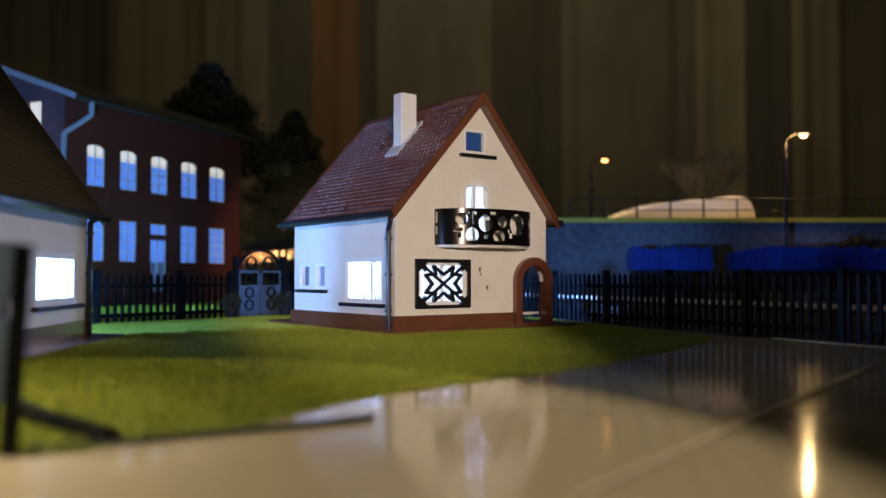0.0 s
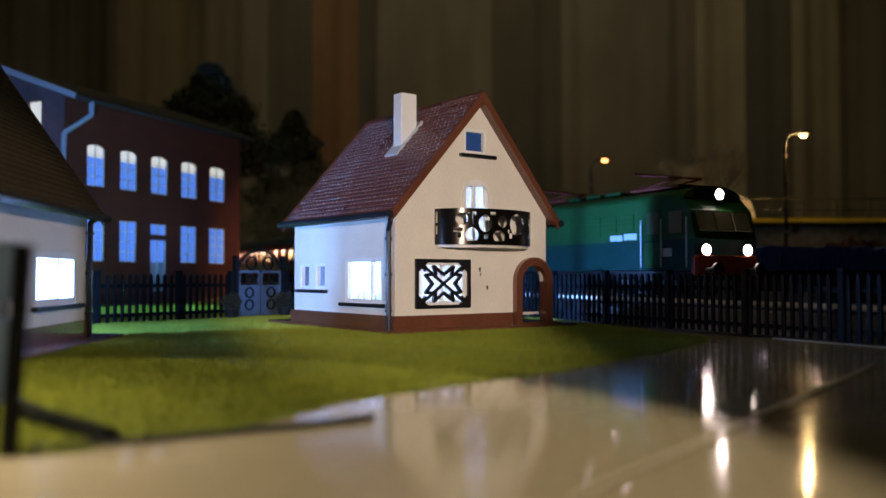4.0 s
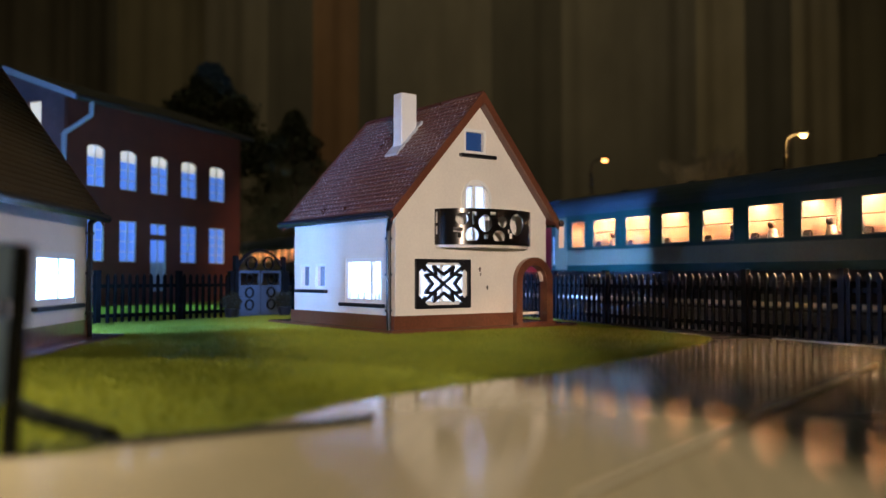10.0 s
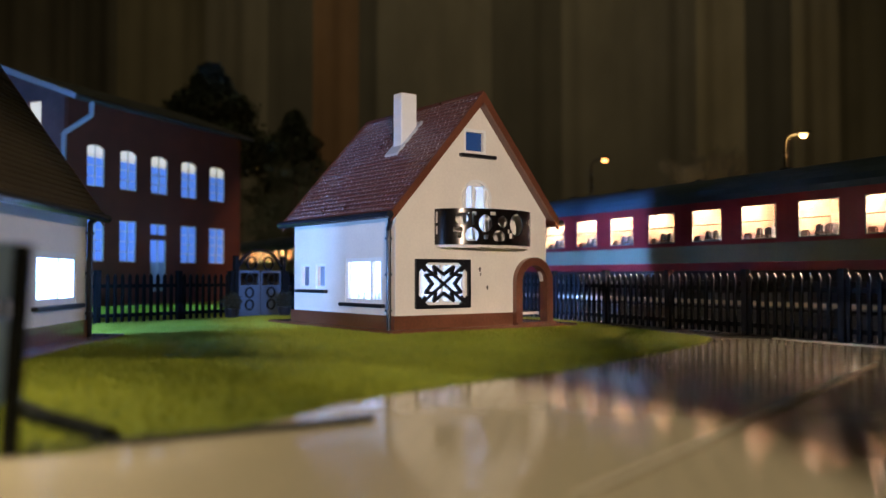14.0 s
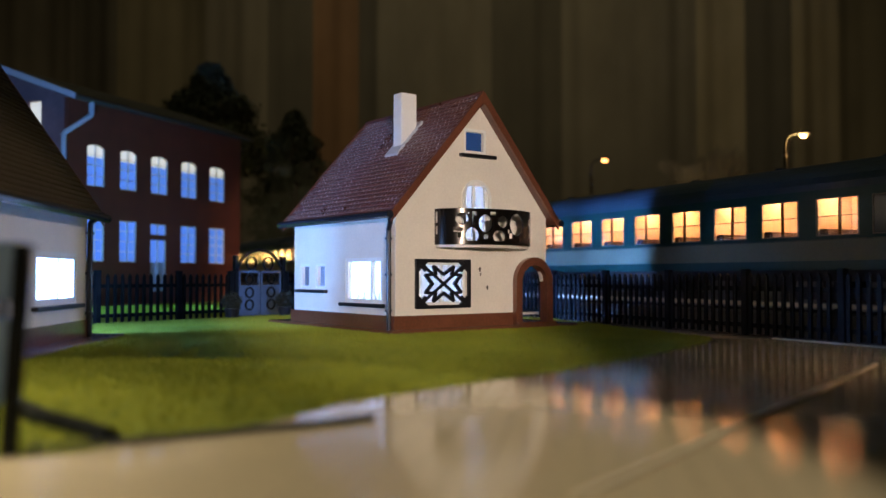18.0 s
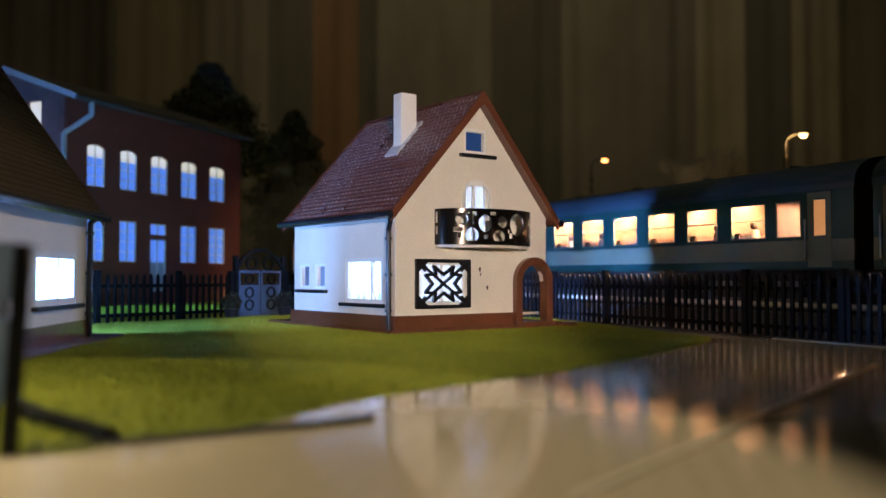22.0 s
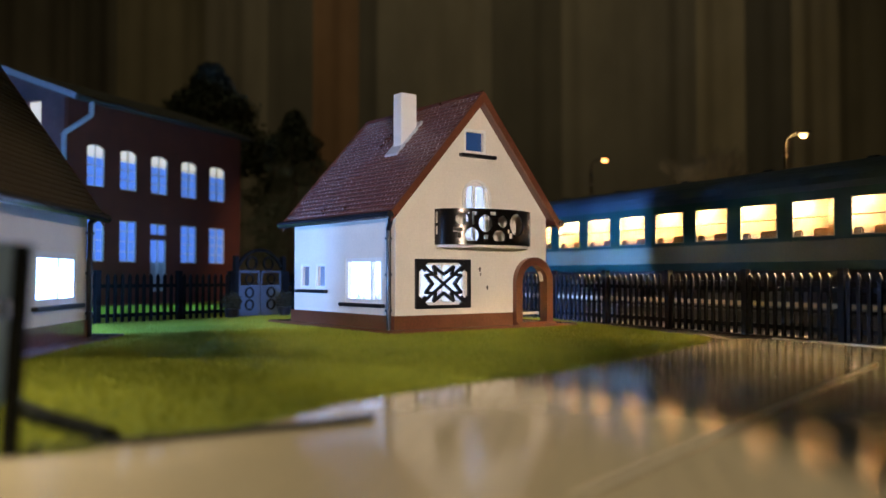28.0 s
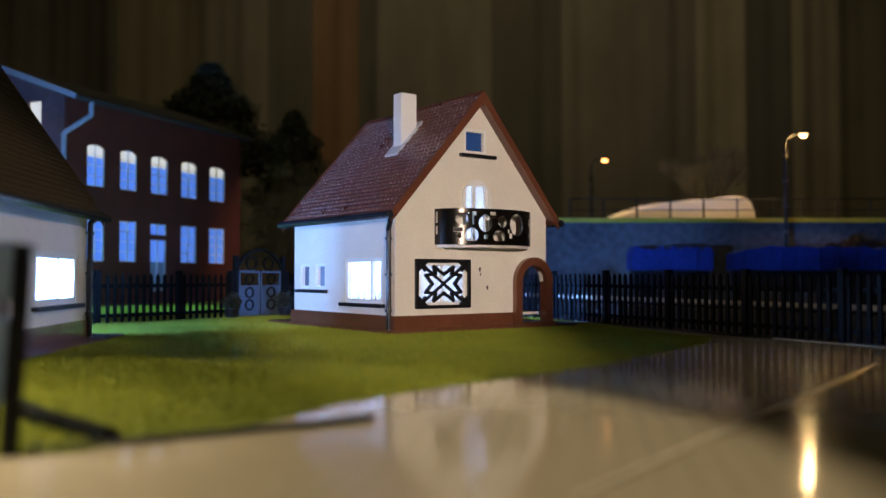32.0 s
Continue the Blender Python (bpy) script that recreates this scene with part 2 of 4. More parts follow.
def ring(bm, cx, cz, r, w, y0, y1, n=20, a0=0.0, a1=360.0):
    """A flat ring in the xz plane between y0 and y1."""
    full = abs(a1 - a0) >= 360
    m = n if full else n + 1
    vs = []
    for i in range(m):
        t = radians(a0 + (a1 - a0) * i / n)
        c, s = math.cos(t), math.sin(t)
        vs.append([bm.verts.new((cx + q * c, y, cz + q * s)) for q, y in ((r - w / 2, y0), (r + w / 2, y0), (r + w / 2, y1), (r - w / 2, y1))])
    for i in range(n):
        a, b = vs[i], vs[(i + 1) % m]
        for k in range(4):
            bm.faces.new((a[k], a[(k + 1) % 4], b[(k + 1) % 4], b[k]))
    if not full:
        bm.faces.new(vs[0])
        bm.faces.new(vs[-1][::-1])
    return bm


def bar(bm, p, q, w, y0, y1):
    """A flat bar from p to q in the xz plane."""
    d = Vector((q[0] - p[0], q[1] - p[1])).normalized() * (w / 2)
    n = Vector((-d.y, d.x))
    P, Q = Vector(p) - d * 0.6, Vector(q) + d * 0.6
    return prism(bm, [tuple(P + n), tuple(P - n), tuple(Q - n), tuple(Q + n)], "y", y0, y1)

# ---- the setting ----
TRACK = Vector((81.9, 318.0))
FWD = Vector((0.4502, -0.889))
SIDE = Vector((0.889, 0.458))
HEADING = math.degrees(math.atan2(-0.889, 0.4502))


def along(s, off, z=0.0):
    """A place beside the track: s units back from the crossing, off units behind the near coach side."""
    p = TRACK - FWD * s + SIDE * off
    return (p.x, p.y, z)


# base board of the layout, room floor, walls and ceiling
X0, X1, Y0, Y1, Z0, Z1 = -1250, 1250, -500, 2230, -640, 1300
tagged(part("ground", boxed(X0 + 40, X1 - 40, -60, 2080, -14, -0.6), M_BOARD), "dark wooden base board of the model railway", "ground", kind="structure")
tagged(part("floor", boxed(X0, X1, Y0, Y1, Z0 - 20, Z0), M_ROOM), "plain dim room floor", "floor", kind="structure")
tagged(part("ceiling", boxed(X0, X1, Y0, Y1, Z1, Z1 + 20), M_ROOM), "plain room ceiling in the dark", "ceiling", kind="structure")
for nm, b in (("wall_west", (X0 - 20, X0, Y0, Y1)), ("wall_east", (X1, X1 + 20, Y0, Y1)), ("wall_south", (X0, X1, Y0 - 20, Y0)), ("wall_north", (X0, X1, Y1, Y1 + 20))):
    tagged(part(nm, boxed(*b, Z0, Z1), M_ROOM), "plain painted room wall in the dark", "wall", kind="structure")


def sheet(name, outline, z0, z1, mat, label, category):
    bm = prism(bmesh.new(), outline, "z", z0, z1)
    return tagged(part(name, bm, mat), label, category, kind="structure")


# edge between lawn and paving
EDGE = [(-62, 74), (-38.7, 81.8), (-35.6, 83.4), (-29.5, 89.7), (-19.9, 100), (-14, 115), (-6.8, 124.2), (1.4, 133.7), (10.9, 144.1), (22, 155.2), (44.4, 185), (67, 219.3), (72, 232)]
KERB = [(88.5, 232), (110, 190), (140, 132), (215, -15)]
square = sheet("pavement", EDGE + KERB + [(215, -55), (-62, -55)], -0.5, 0.0, M_PAVE, "glossy beige paved square of the layout", "pavement")
LAWN = EDGE + [(20, 372), (-12, 440), (-50, 390), (-119, 297), (-260, 110), (-200, 60)]
sheet("lawn", LAWN, -0.5, 0.05, M_GRASSBED, "short green grass mat lit in patches", "lawn")
sheet("meadow", [(-12, 442), (60, 310), (60, 420), (-200, 900), (-700, 900), (-700, 60), (-262, 112), (-122, 299), (-52, 392)], -0.5, 0.02, M_GRASSBED, "dark grass behind the fence", "grass")

# low kerb along the far side of the square
kb = bmesh.new()
for (xa, ya), (xb, yb) in zip(KERB[:-1], KERB[1:]):
    a, b = Vector((xa, ya)), Vector((xb, yb))
    w = Vector(((b - a).y, -(b - a).x)).normalized() * -0.35
    prism(kb, [tuple(a + (b - a) * 0.002), tuple(b), tuple(b + w), tuple(a + (b - a) * 0.002 + w)], "z", -0.4, 0.3)
tagged(part("kerb", kb, M_JOINT), "low pale kerb along the paved square", "kerb", kind="structure")

# grass blades
rng = np.random.default_rng(3)


def inside(px, py, poly):
    r = np.zeros(len(px), bool)
    for (x0, y0), (x1, y1) in zip(poly, poly[1:] + poly[:1]):
        c = ((y0 > py) != (y1 > py)) & (px < (x1 - x0) * (py - y0) / (y1 - y0 + 1e-12) + x0)
        r ^= c
    return r


PLATES = [(-13.85, 249.84, 0.6403, -4.5, 70, -5, 76), (-140.4, 163.5, 0.0811, -4, 58, -5, 72)]


def blades(name, poly, count, tall, mat, label):
    lo, hi = np.min(poly, 0), np.max(poly, 0)
    px, py = rng.uniform(lo[0], hi[0], count * 3), rng.uniform(lo[1], hi[1], count * 3)
    k = inside(px, py, poly)
    for (ox, oy, ang, x0, x1, y0, y1) in PLATES:
        c, q = math.cos(ang), math.sin(ang)
        lx, ly = (px - ox) * c + (py - oy) * q, -(px - ox) * q + (py - oy) * c
        k &= ~((lx > x0) & (lx < x1) & (ly > y0) & (ly < y1))
    px, py = px[k][:count], py[k][:count]
    n = len(px)
    a, h, lean = rng.uniform(0, math.pi, n), tall * rng.uniform(0.4, 1.1, n), rng.normal(0, 0.5 * tall, (n, 2))
    w = 0.1
    v = np.zeros((n, 3, 3))
    v[:, 0] = np.stack([px - w * np.cos(a), py - w * np.sin(a), np.zeros(n)], 1)
    v[:, 1] = np.stack([px + w * np.cos(a), py + w * np.sin(a), np.zeros(n)], 1)
    v[:, 2] = np.stack([px + lean[:, 0], py + lean[:, 1], h], 1)
    return tagged(flat(name, v.reshape(-1, 3), np.arange(n * 3).reshape(-1, 3).tolist(), mat), label, "grass", kind="stuff")


M_BLADE = material("grass_fibre", (0.27, 0.285, 0.018), 0.8, vary=0.25, bump=0, grain=3, second=(0.19, 0.22, 0.012))
NEAR = [p for p in EDGE] + [(40, 335), (-30, 400), (-119, 297), (-95, 150), (-70, 90)]
blades("grass", NEAR, 260000, 0.95, M_BLADE, "short green grass fibres")
blades("far_grass", [(-119, 299), (-52, 392), (-118, 565), (-188, 425), (-205, 335)], 80000, 1.8, M_BLADE, "grass fibres behind the fence")

# the curtain far behind: lengths of cloth of several colours, hanging in folds
# sand lengths: lighter stripes, with lamp glow on the right put in too
LENGTHS = [(-1240, 1), (-1180, 0), (-930, 1), (-815, 3), (-600, 0), (-440, 1), (-330, 2), (-212, 1), (-165, 0), (122, 1), (300, 0), (640, 4), (700, 4), (760, 1), (872, 4), (1000, 3), (1240, 0)]
for (xa, m), (xb, _) in zip(LENGTHS, LENGTHS[1:]):
    bm = bmesh.new()
    prev = None
    n = max(4, int((xb - xa) / 9))
    for i in range(n + 1):
        x = xa + (xb - xa) * i / n
        y = 2150 + 4 * math.sin(x * 0.055) + 14 * math.sin(x * 0.0187 + 1.2) + 1.5 * math.sin(x * 0.13 + 0.4)
        row = [bm.verts.new((x, y + d, z)) for d, z in ((0, -620), (0, 1290), (5, 1290), (5, -620))]
        if prev:
            for k in range(4):
                bm.faces.new((prev[k], row[k], row[(k + 1) % 4], prev[(k + 1) % 4]))
        else:
            bm.faces.new(row)
        prev = row
    bm.faces.new(prev[::-1])
    tagged(part("curtain", bm, M_CURTAINS[m]), ("taupe", "dark umber", "russet brown", "olive brown", "sandy brown")[m] + " curtain hanging in folds", "curtain", "curtains")

# ---- houses ----


def window(parent, axis, face, a0, a1, z0, z1, inner, bars=(), sill=None, frame_w=1.0, glass=None, lintel=True):
    """A framed window in a wall. axis: the way the wall runs. face: outer face. inner: +1 or -1, the way into the house."""
    def bx(bm, p0, p1, d0, d1, q0, q1, bev=0.0):
        e0, e1 = sorted((face + inner * d0, face + inner * d1))
        return box(bm, p0, p1, e0, e1, q0, q1, bev) if axis == "x" else box(bm, e0, e1, p0, p1, q0, q1, bev)
    w = frame_w
    fr = bmesh.new()
    for p in ((a0, a0 + w, z0, z1), (a1 - w, a1, z0, z1), (a0 + w, a1 - w, z1 - w, z1), (a0 + w, a1 - w, z0, z0 + w)):
        bx(fr, p[0], p[1], 0.2, 1.3, p[2], p[3])
    for kind, q in bars:
        if kind == "v":
            bx(fr, q - 0.5, q + 0.5, 0.25, 1.2, z0 + w, z1 - w)
        else:
            bx(fr, a0 + w, a1 - w, 0.3, 1.2, q - 0.3, q + 0.3)
    f = part("window_frame", fr, M_WHITE, parent)
    part("pane", bx(bmesh.new(), a0 + w * 0.6, a1 - w * 0.6, 1.35, 1.5, z0 + w * 0.6, z1 - w * 0.6), glass or M_FILM, f)
    if sill:
        part("window_sill", bx(bmesh.new(), sill[0], sill[1], -1.5, 0.1, z0 - 1.2, z0 - 0.1, 0.2), M_BLACK, parent, "dark window sill")
    return f


def roof_slope(parent, x_eave, z_eave, x_ridge, z_ridge, y0, y1, mat, tw=2.1, rows=27, single=0):
    """One slope of a tiled roof: a thick board and rows of tiles in relief."""
    d = Vector((x_ridge - x_eave, 0, z_ridge - z_eave))
    n = Vector((-d.z, 0, d.x)).normalized()
    if n.z < 0:
        n = -n
    ln = d.length
    d.normalize()
    board = bmesh.new()
    vs = [(Vector((x_eave, y, z_eave)) + d * (ln * t) + n * h) for y in (y0, y1) for t, h in ((0, -1.8), (1, -1.8), (1, 0), (0, 0))]
    v = [board.verts.new(p) for p in vs]
    for f in ((0, 1, 2, 3), (7, 6, 5, 4), (0, 4, 5, 1), (1, 5, 6, 2), (2, 6, 7, 3), (3, 7, 4, 0)):
        board.faces.new([v[i] for i in f])
    slope = part("roof", board, mat, parent)
    verts, faces = [], []
    step = ln / rows
    cols = int((y1 - y0) / tw)
    tw = (y1 - y0) / cols
    rg = random.Random(5)
    # the columns nearest the gable front are laid tile by tile
    q = Matrix((d, Vector((0, 1, 0)), n)).transposed().to_4x4()
    shape = None
    for r in range(rows if single else 0):
        for c in range(single):
            off = 0.5 * tw if r % 2 else 0
            if shape is None:
                w = tw / 2 - 0.12
                pts = [(0.3, -w, 0.22), (-0.3, 0, 0.55), (0.3, w, 0.22), (step * 1.02, w, 0.1), (step * 1.02, -w, 0.1), (0.3, -w, 0), (-0.3, 0, 0), (0.3, w, 0)]
                shape = bpy.data.meshes.new("tile")
                shape.from_pydata([(a * U, b * U, h * U) for a, b, h in pts], [], [(0, 1, 2, 3, 4), (0, 5, 6, 1), (1, 6, 7, 2), (2, 7, 3), (0, 4, 5)])
                shape.materials.append(mat)
            o = new("tile", shape)
            o.parent = slope
            pos = Vector((x_eave, y0 + (c + 0.5) * tw + off, z_eave)) + d * (r * step) + n * rg.uniform(-0.03, 0.05)
            o.matrix_local = Matrix.Translation(pos * U) @ q @ pose(0, 0, 0, 0, rg.uniform(-1, 1), rg.uniform(-1.2, 1.2))
    for r in range(rows):
        for c in range(single, cols):
            off = 0.5 * tw if r % 2 else 0
            a = y0 + c * tw + 0.12 + off
            b = a + tw - 0.24
            if b > y1:
                b = y1
            if b - a < 0.3:
                continue
            lo, hi = r * step - 0.3, r * step + step * 1.02
            j = rg.uniform(-0.05, 0.05)
            base = len(verts)
            m = (a + b) / 2
            for yy, t, h in ((a, lo + 0.6, 0.22 + j), (m, lo, 0.55 + j), (b, lo + 0.6, 0.22 + j), (b, hi, 0.1), (a, hi, 0.1), (a, lo + 0.5, 0.0), (m, lo, 0.0), (b, lo + 0.5, 0.0)):
                p = Vector((x_eave, yy, z_eave)) + d * t + n * h
                verts.append(tuple(p))
            faces += [(base, base + 1, base + 2, base + 3, base + 4), (base, base + 5, base + 6, base + 1), (base + 1, base + 6, base + 7, base + 2), (base + 2, base + 7, base + 3), (base, base + 4, base + 5)]
    flat("tiles", verts, faces, mat, slope, kind="stuff")
    if single:
        # pale lower tips of the tiles, put in as their small highlights
        verts, faces = [], []
        for r in range(rows):
            for c in range(cols):
                m = y0 + (c + (1.0 if r % 2 else 0.5)) * tw
                if m > y1 - 0.5 or rg.random() < 0.25:
                    continue
                s = rg.uniform(0.10, 0.27)
                base = len(verts)
                for yy, t, h in ((m - s, -0.12, 0.42), (m + s, -0.12, 0.42), (m + s * 0.8, 0.22, 0.66), (m - s * 0.8, 0.22, 0.66), (m - s, -0.36, 0.2), (m + s, -0.36, 0.2)):
                    verts.append(tuple(Vector((x_eave, yy, z_eave)) + d * (r * step + t) + n * h))
                faces += [(base, base + 1, base + 2, base + 3), (base, base + 4, base + 5, base + 1)]
        flat("glint_tips", verts, faces, M_TILETIP, slope, kind="stuff")
    return slope


def house(name, m, W, L, He, Ha, apex, label, tile, front, left, right, back, over=3.3, side=3.2, porch=False):
    h = thing(name, m, label, "house", "model houses")
    T = 1.6
    top = (lambda a: He + (Ha - He) * (a / apex if a < apex else (W - a) / (W - apex)))
    P = 5.2
    walls = {}
    walls["front"] = part("wall", panel(bmesh.new(), W, P, Ha, T, front, "x", 0.0, top), M_WALL, h)
    walls["back"] = part("wall", panel(bmesh.new(), W, P, Ha, -T, back, "x", L, top), M_WALL, h)
    walls["left"] = part("wall", panel(bmesh.new(), L - T - 0.02, P, He, T, left, "y", 0.0, start=T + 0.02), M_WALL, h)
    walls["right"] = part("wall", panel(bmesh.new(), L - T - 0.02, P, He, -T, right, "y", W, start=T + 0.02), M_WALL, h)
    # plinth, in runs that leave the porch free
    pl = bmesh.new()
    e = 0.9
    xr = 44.5 if porch else W + e
    box(pl, -e, xr, -e, T, 0, P)
    box(pl, -e, T, T, L + e, 0, P)
    box(pl, T, W + e, L - T, L + e, 0, P)
    box(pl, W - T, W + e, 16.5 if porch else T, L - T, 0, P)
    part("plinth", pl, M_BROWN, h, "brown moulded plinth")
    part("storey_floor", boxed(T + 0.1, W - T - 0.1, T + 0.1, L - T - 0.1, 4.2, 5.0), M_WALL, h)
    if porch:
        # unseen black card added inside the walls, to stop bounced light leaving the windows
        g = 0.12
        part("lining", panel(bmesh.new(), W - T - 0.5, 5.1, Ha - 3, 0.25, front, "x", T + g, lambda a: top(a) - 1.5, start=T + 0.5), M_CARD, h, "unseen black lining added against stray lamp light")
        part("lining", panel(bmesh.new(), W - T - 0.5, 5.1, Ha - 3, -0.25, back, "x", L - T - g, lambda a: top(a) - 1.5, start=T + 0.5), M_CARD, h, "unseen black lining added against stray lamp light")
        part("lining", panel(bmesh.new(), L - T - 0.5, 5.1, He - 1, -0.25, right, "y", W - T - g, start=T + 0.5), M_CARD, h, "unseen black lining added against stray lamp light")
        part("lining", boxed(T + 0.6, W - T - 0.6, T + 0.6, L - T - 0.6, 5.02, 5.25), M_CARD, h, "unseen black lining added against stray lamp light")
    # roof
    s = (Ha - He) / apex
    s2 = (Ha - He) / (W - apex)
    k = 1.7
    zr = Ha + k
    roof_slope(h, -side, He - s * side + k, apex - 0.01, zr, -over, L + over, tile, single=11 if porch else 0)
    roof_slope(h, W + side, He - s2 * side + k, apex + 0.01, zr, -over, L + over, tile)
    ridge = rod(bmesh.new(), (apex, -over, zr + 0.1), (apex, L + over, zr + 0.1), 0.9)
    part("ridge_cap", ridge, tile, h)
    for xe, ze, sg in ((-side, He - s * side + k, -1), (W + side, He - s2 * side + k, 1)):
        for y in (-over - 0.9, L + over):
            bm = bmesh.new()
            prism(bm, [(xe, ze - 2.6), (xe, ze + 0.5), (apex, zr + 0.8), (apex, zr - 2.8)], "y", y, y + 0.9)
            part("bargeboard", bm, M_BROWN, h, "brown bargeboard")
        g = bmesh.new()
        pipe(g, [(xe + sg * 0.8, -over - 1.2, ze - 0.6), (xe + sg * 0.8, L + over + 1.2, ze - 0.6)], 1.15, 10)
        part("gutter", g, M_GUTTER, h, "black roof gutter")
    return h


def downpipe(h, pts, r=0.75):
    dp = part("downpipe", pipe(bmesh.new(), pts, r, 8), M_BLACK, h, "black downpipe")
    (x, y, z1), (_, _, z0) = pts[-2], pts[-1]
    for f in (0.2, 0.55, 0.9):
        z = z0 + (z1 - z0) * f
        part("bracket", rod(bmesh.new(), (x, y, z), (x, y, z + 0.7), r + 0.35, n=10), M_BLACK, dp)


HOUSE = at(-13.85, 249.84, 0, math.degrees(0.6403))
W1, L1, HE, HA, AP = 59.9, 63.7, 37.0, 71.9, 30.9
house1 = house("gabled_house", HOUSE, W1, L1, HE, HA, AP, "cream plastered model house with brown tiled gable roof and lit windows", M_TILE,
               front=[(25.3, 34.3, 54.8, 62.7), (25.2, 35.2, 27.0, 46.0), (8.2, 26.0, 8.2, 21.0), (48.6, 59.9, 5.1, 21.2)],
               left=[(6.8, 28.5, 8.6, 22.4), (41.5, 48.2, 12.6, 20.9), (52.4, 59.2, 12.6, 20.9)],
               right=[(1.62, 15.0, 5.1, 21.2), (20.8, 48, 8, 34)],
               back=[(20, 38, 9, 22)], over=2.2, porch=True)
window(house1, "x", 0.0, 25.3, 34.3, 54.8, 62.7, 1, (), (23.4, 37.6), glass=M_BLUEPANE)
window(house1, "x", 0.0, 25.2, 35.2, 27.0, 46.0, 1, (("v", 29.6),), None, 1.2, glass=M_MILKY)
window(house1, "x", 0.0, 8.2, 26.0, 8.2, 21.0, 1, (("v", 17.0),), None, glass=M_MILKY)
window(house1, "y", 0.0, 6.8, 28.5, 8.6, 22.4, 1, (("v", 13.4),), (5.3, 30.6), 1.2, glass=M_DIMFILM)
window(house1, "y", 0.0, 41.5, 48.2, 12.6, 20.9, 1, (), None, 0.9, glass=M_DULLFILM)
window(house1, "y", 0.0, 52.4, 59.2, 12.6, 20.9, 1, (), None, 0.9, glass=M_DULLFILM)
part("window_sill", boxed(-1.6, 0.1, 39.7, 60.8, 11.2, 12.3, bevel=0.2), M_BLACK, house1, "dark window sill")
window(house1, "y", W1, 20.8, 48, 8, 34, -1, (("v", 34),), (20, 49), glass=M_CLEAR)
window(house1, "x", L1, 20, 38, 9, 22, -1, (("v", 29),), (19, 39))
for y, s in ((9.6, 1.0), (11.4, 0.8), (18.0, 1.1), (21.5, 0.9)):
    part("window_plant", rod(bmesh.new(), (0.55, y, 9.7), (0.55, y, 9.7 + 2.0 * s), 0.5 * s, 0.12, 8), M_PALE, house1, "tiny pale pot plant in the window")
downpipe(house1, [(-3.6, -2.6, 34.6), (-2.4, -1.0, 32.4), (-1.3, 1.6, 30.4), (-1.3, 1.4, 0.4)])
# rounded heads of the balcony door
bm = bmesh.new()
for sg in (1, -1):
    pts = [(30.2 + sg * 5.2, 46.1), (30.2 + sg * 5.2, 41.0)] + [(30.2 + sg * 5.0 * math.cos(radians(t)), 41.0 + 5.0 * math.sin(radians(t))) for t in range(0, 91, 15)] + [(30.2, 46.1)]
    prism(bm, pts, "y", 0.02, 1.25)
part("arch_head", bm, M_WALL, house1)
bm = ring(bmesh.new(), 30.2, 41.0, 5.4, 0.9, -0.5, 0.3, 16, 0, 180)
box(bm, 24.4, 25.3, -0.5, 0.3, 27, 41)
box(bm, 35.1, 36.0, -0.5, 0.3, 27, 41)
part("door_surround", bm, M_WHITE, house1)
# porch: arch frame, inner walls, step
bm = ring(bmesh.new(), 53.3, 14.9, 6.7, 2.6, -1.8, 1.7, 22, 0, 180)
box(bm, 45.3, 47.9, -1.8, 1.7, 0, 14.9)
box(bm, 58.7, 61.3, -1.8, 1.7, 0, 14.9)
part("porch_arch", bm, M_BROWN, house1, "glossy brown arched porch frame")
bm = bmesh.new()
for sg in (1, -1):
    pts = [(53.3 + sg * 5.3, 21.3), (53.3 + sg * 5.3, 15.0)] + [(53.3 + sg * 5.1 * math.cos(radians(t)), 15.0 + 5.9 * math.sin(radians(t))) for t in range(0, 91, 15)] + [(53.3, 21.3)]
    prism(bm, pts, "y", 0.05, 1.5)
part("arch_head", bm, M_WALL, house1)
bm = boxed(44.6, 46.2, 1.65, 16.5, 0.3, 36)
box(bm, 46.2, 58.2, 15.2, 16.5, 0.3, 36)
box(bm, 46.2, 58.2, 1.7, 15.2, 23, 24)
part("porch_wall", bm, M_WALL, house1)
part("porch_step", boxed(44.8, 61.9, -3.2, 16.0, 0.05, 2.0, bevel=0.3), M_BROWN, house1, "brown porch step")
part("base_plate", boxed(-4.5, 70, -5.0, 76, 0.0, 1.25, bevel=0.45), M_BROWN, house1, "brown base plate")
# chimney
part("chimney", boxed(17.2, 23.3, 22.5, 27.4, 50, 76.6, bevel=0.25), M_WHITE, house1, "white moulded chimney")
bm = prism(bmesh.new(), [(14.6, 54.6), (14.6, 56.4), (25.0, 68.0), (25.0, 66.0)], "y", 21.4, 28.6)
part("flashing", bm, M_PALE, house1, "grey chimney flashing")
# balcony
bal = part("balcony", prism(bmesh.new(), [(14.5 + 17.6 * (1 - math.cos(radians(t))), -9.6 * math.sin(radians(t))) for t in range(0, 181, 12)], "z", 25.4, 26.3), M_WALL, house1, "rounded balcony slab")


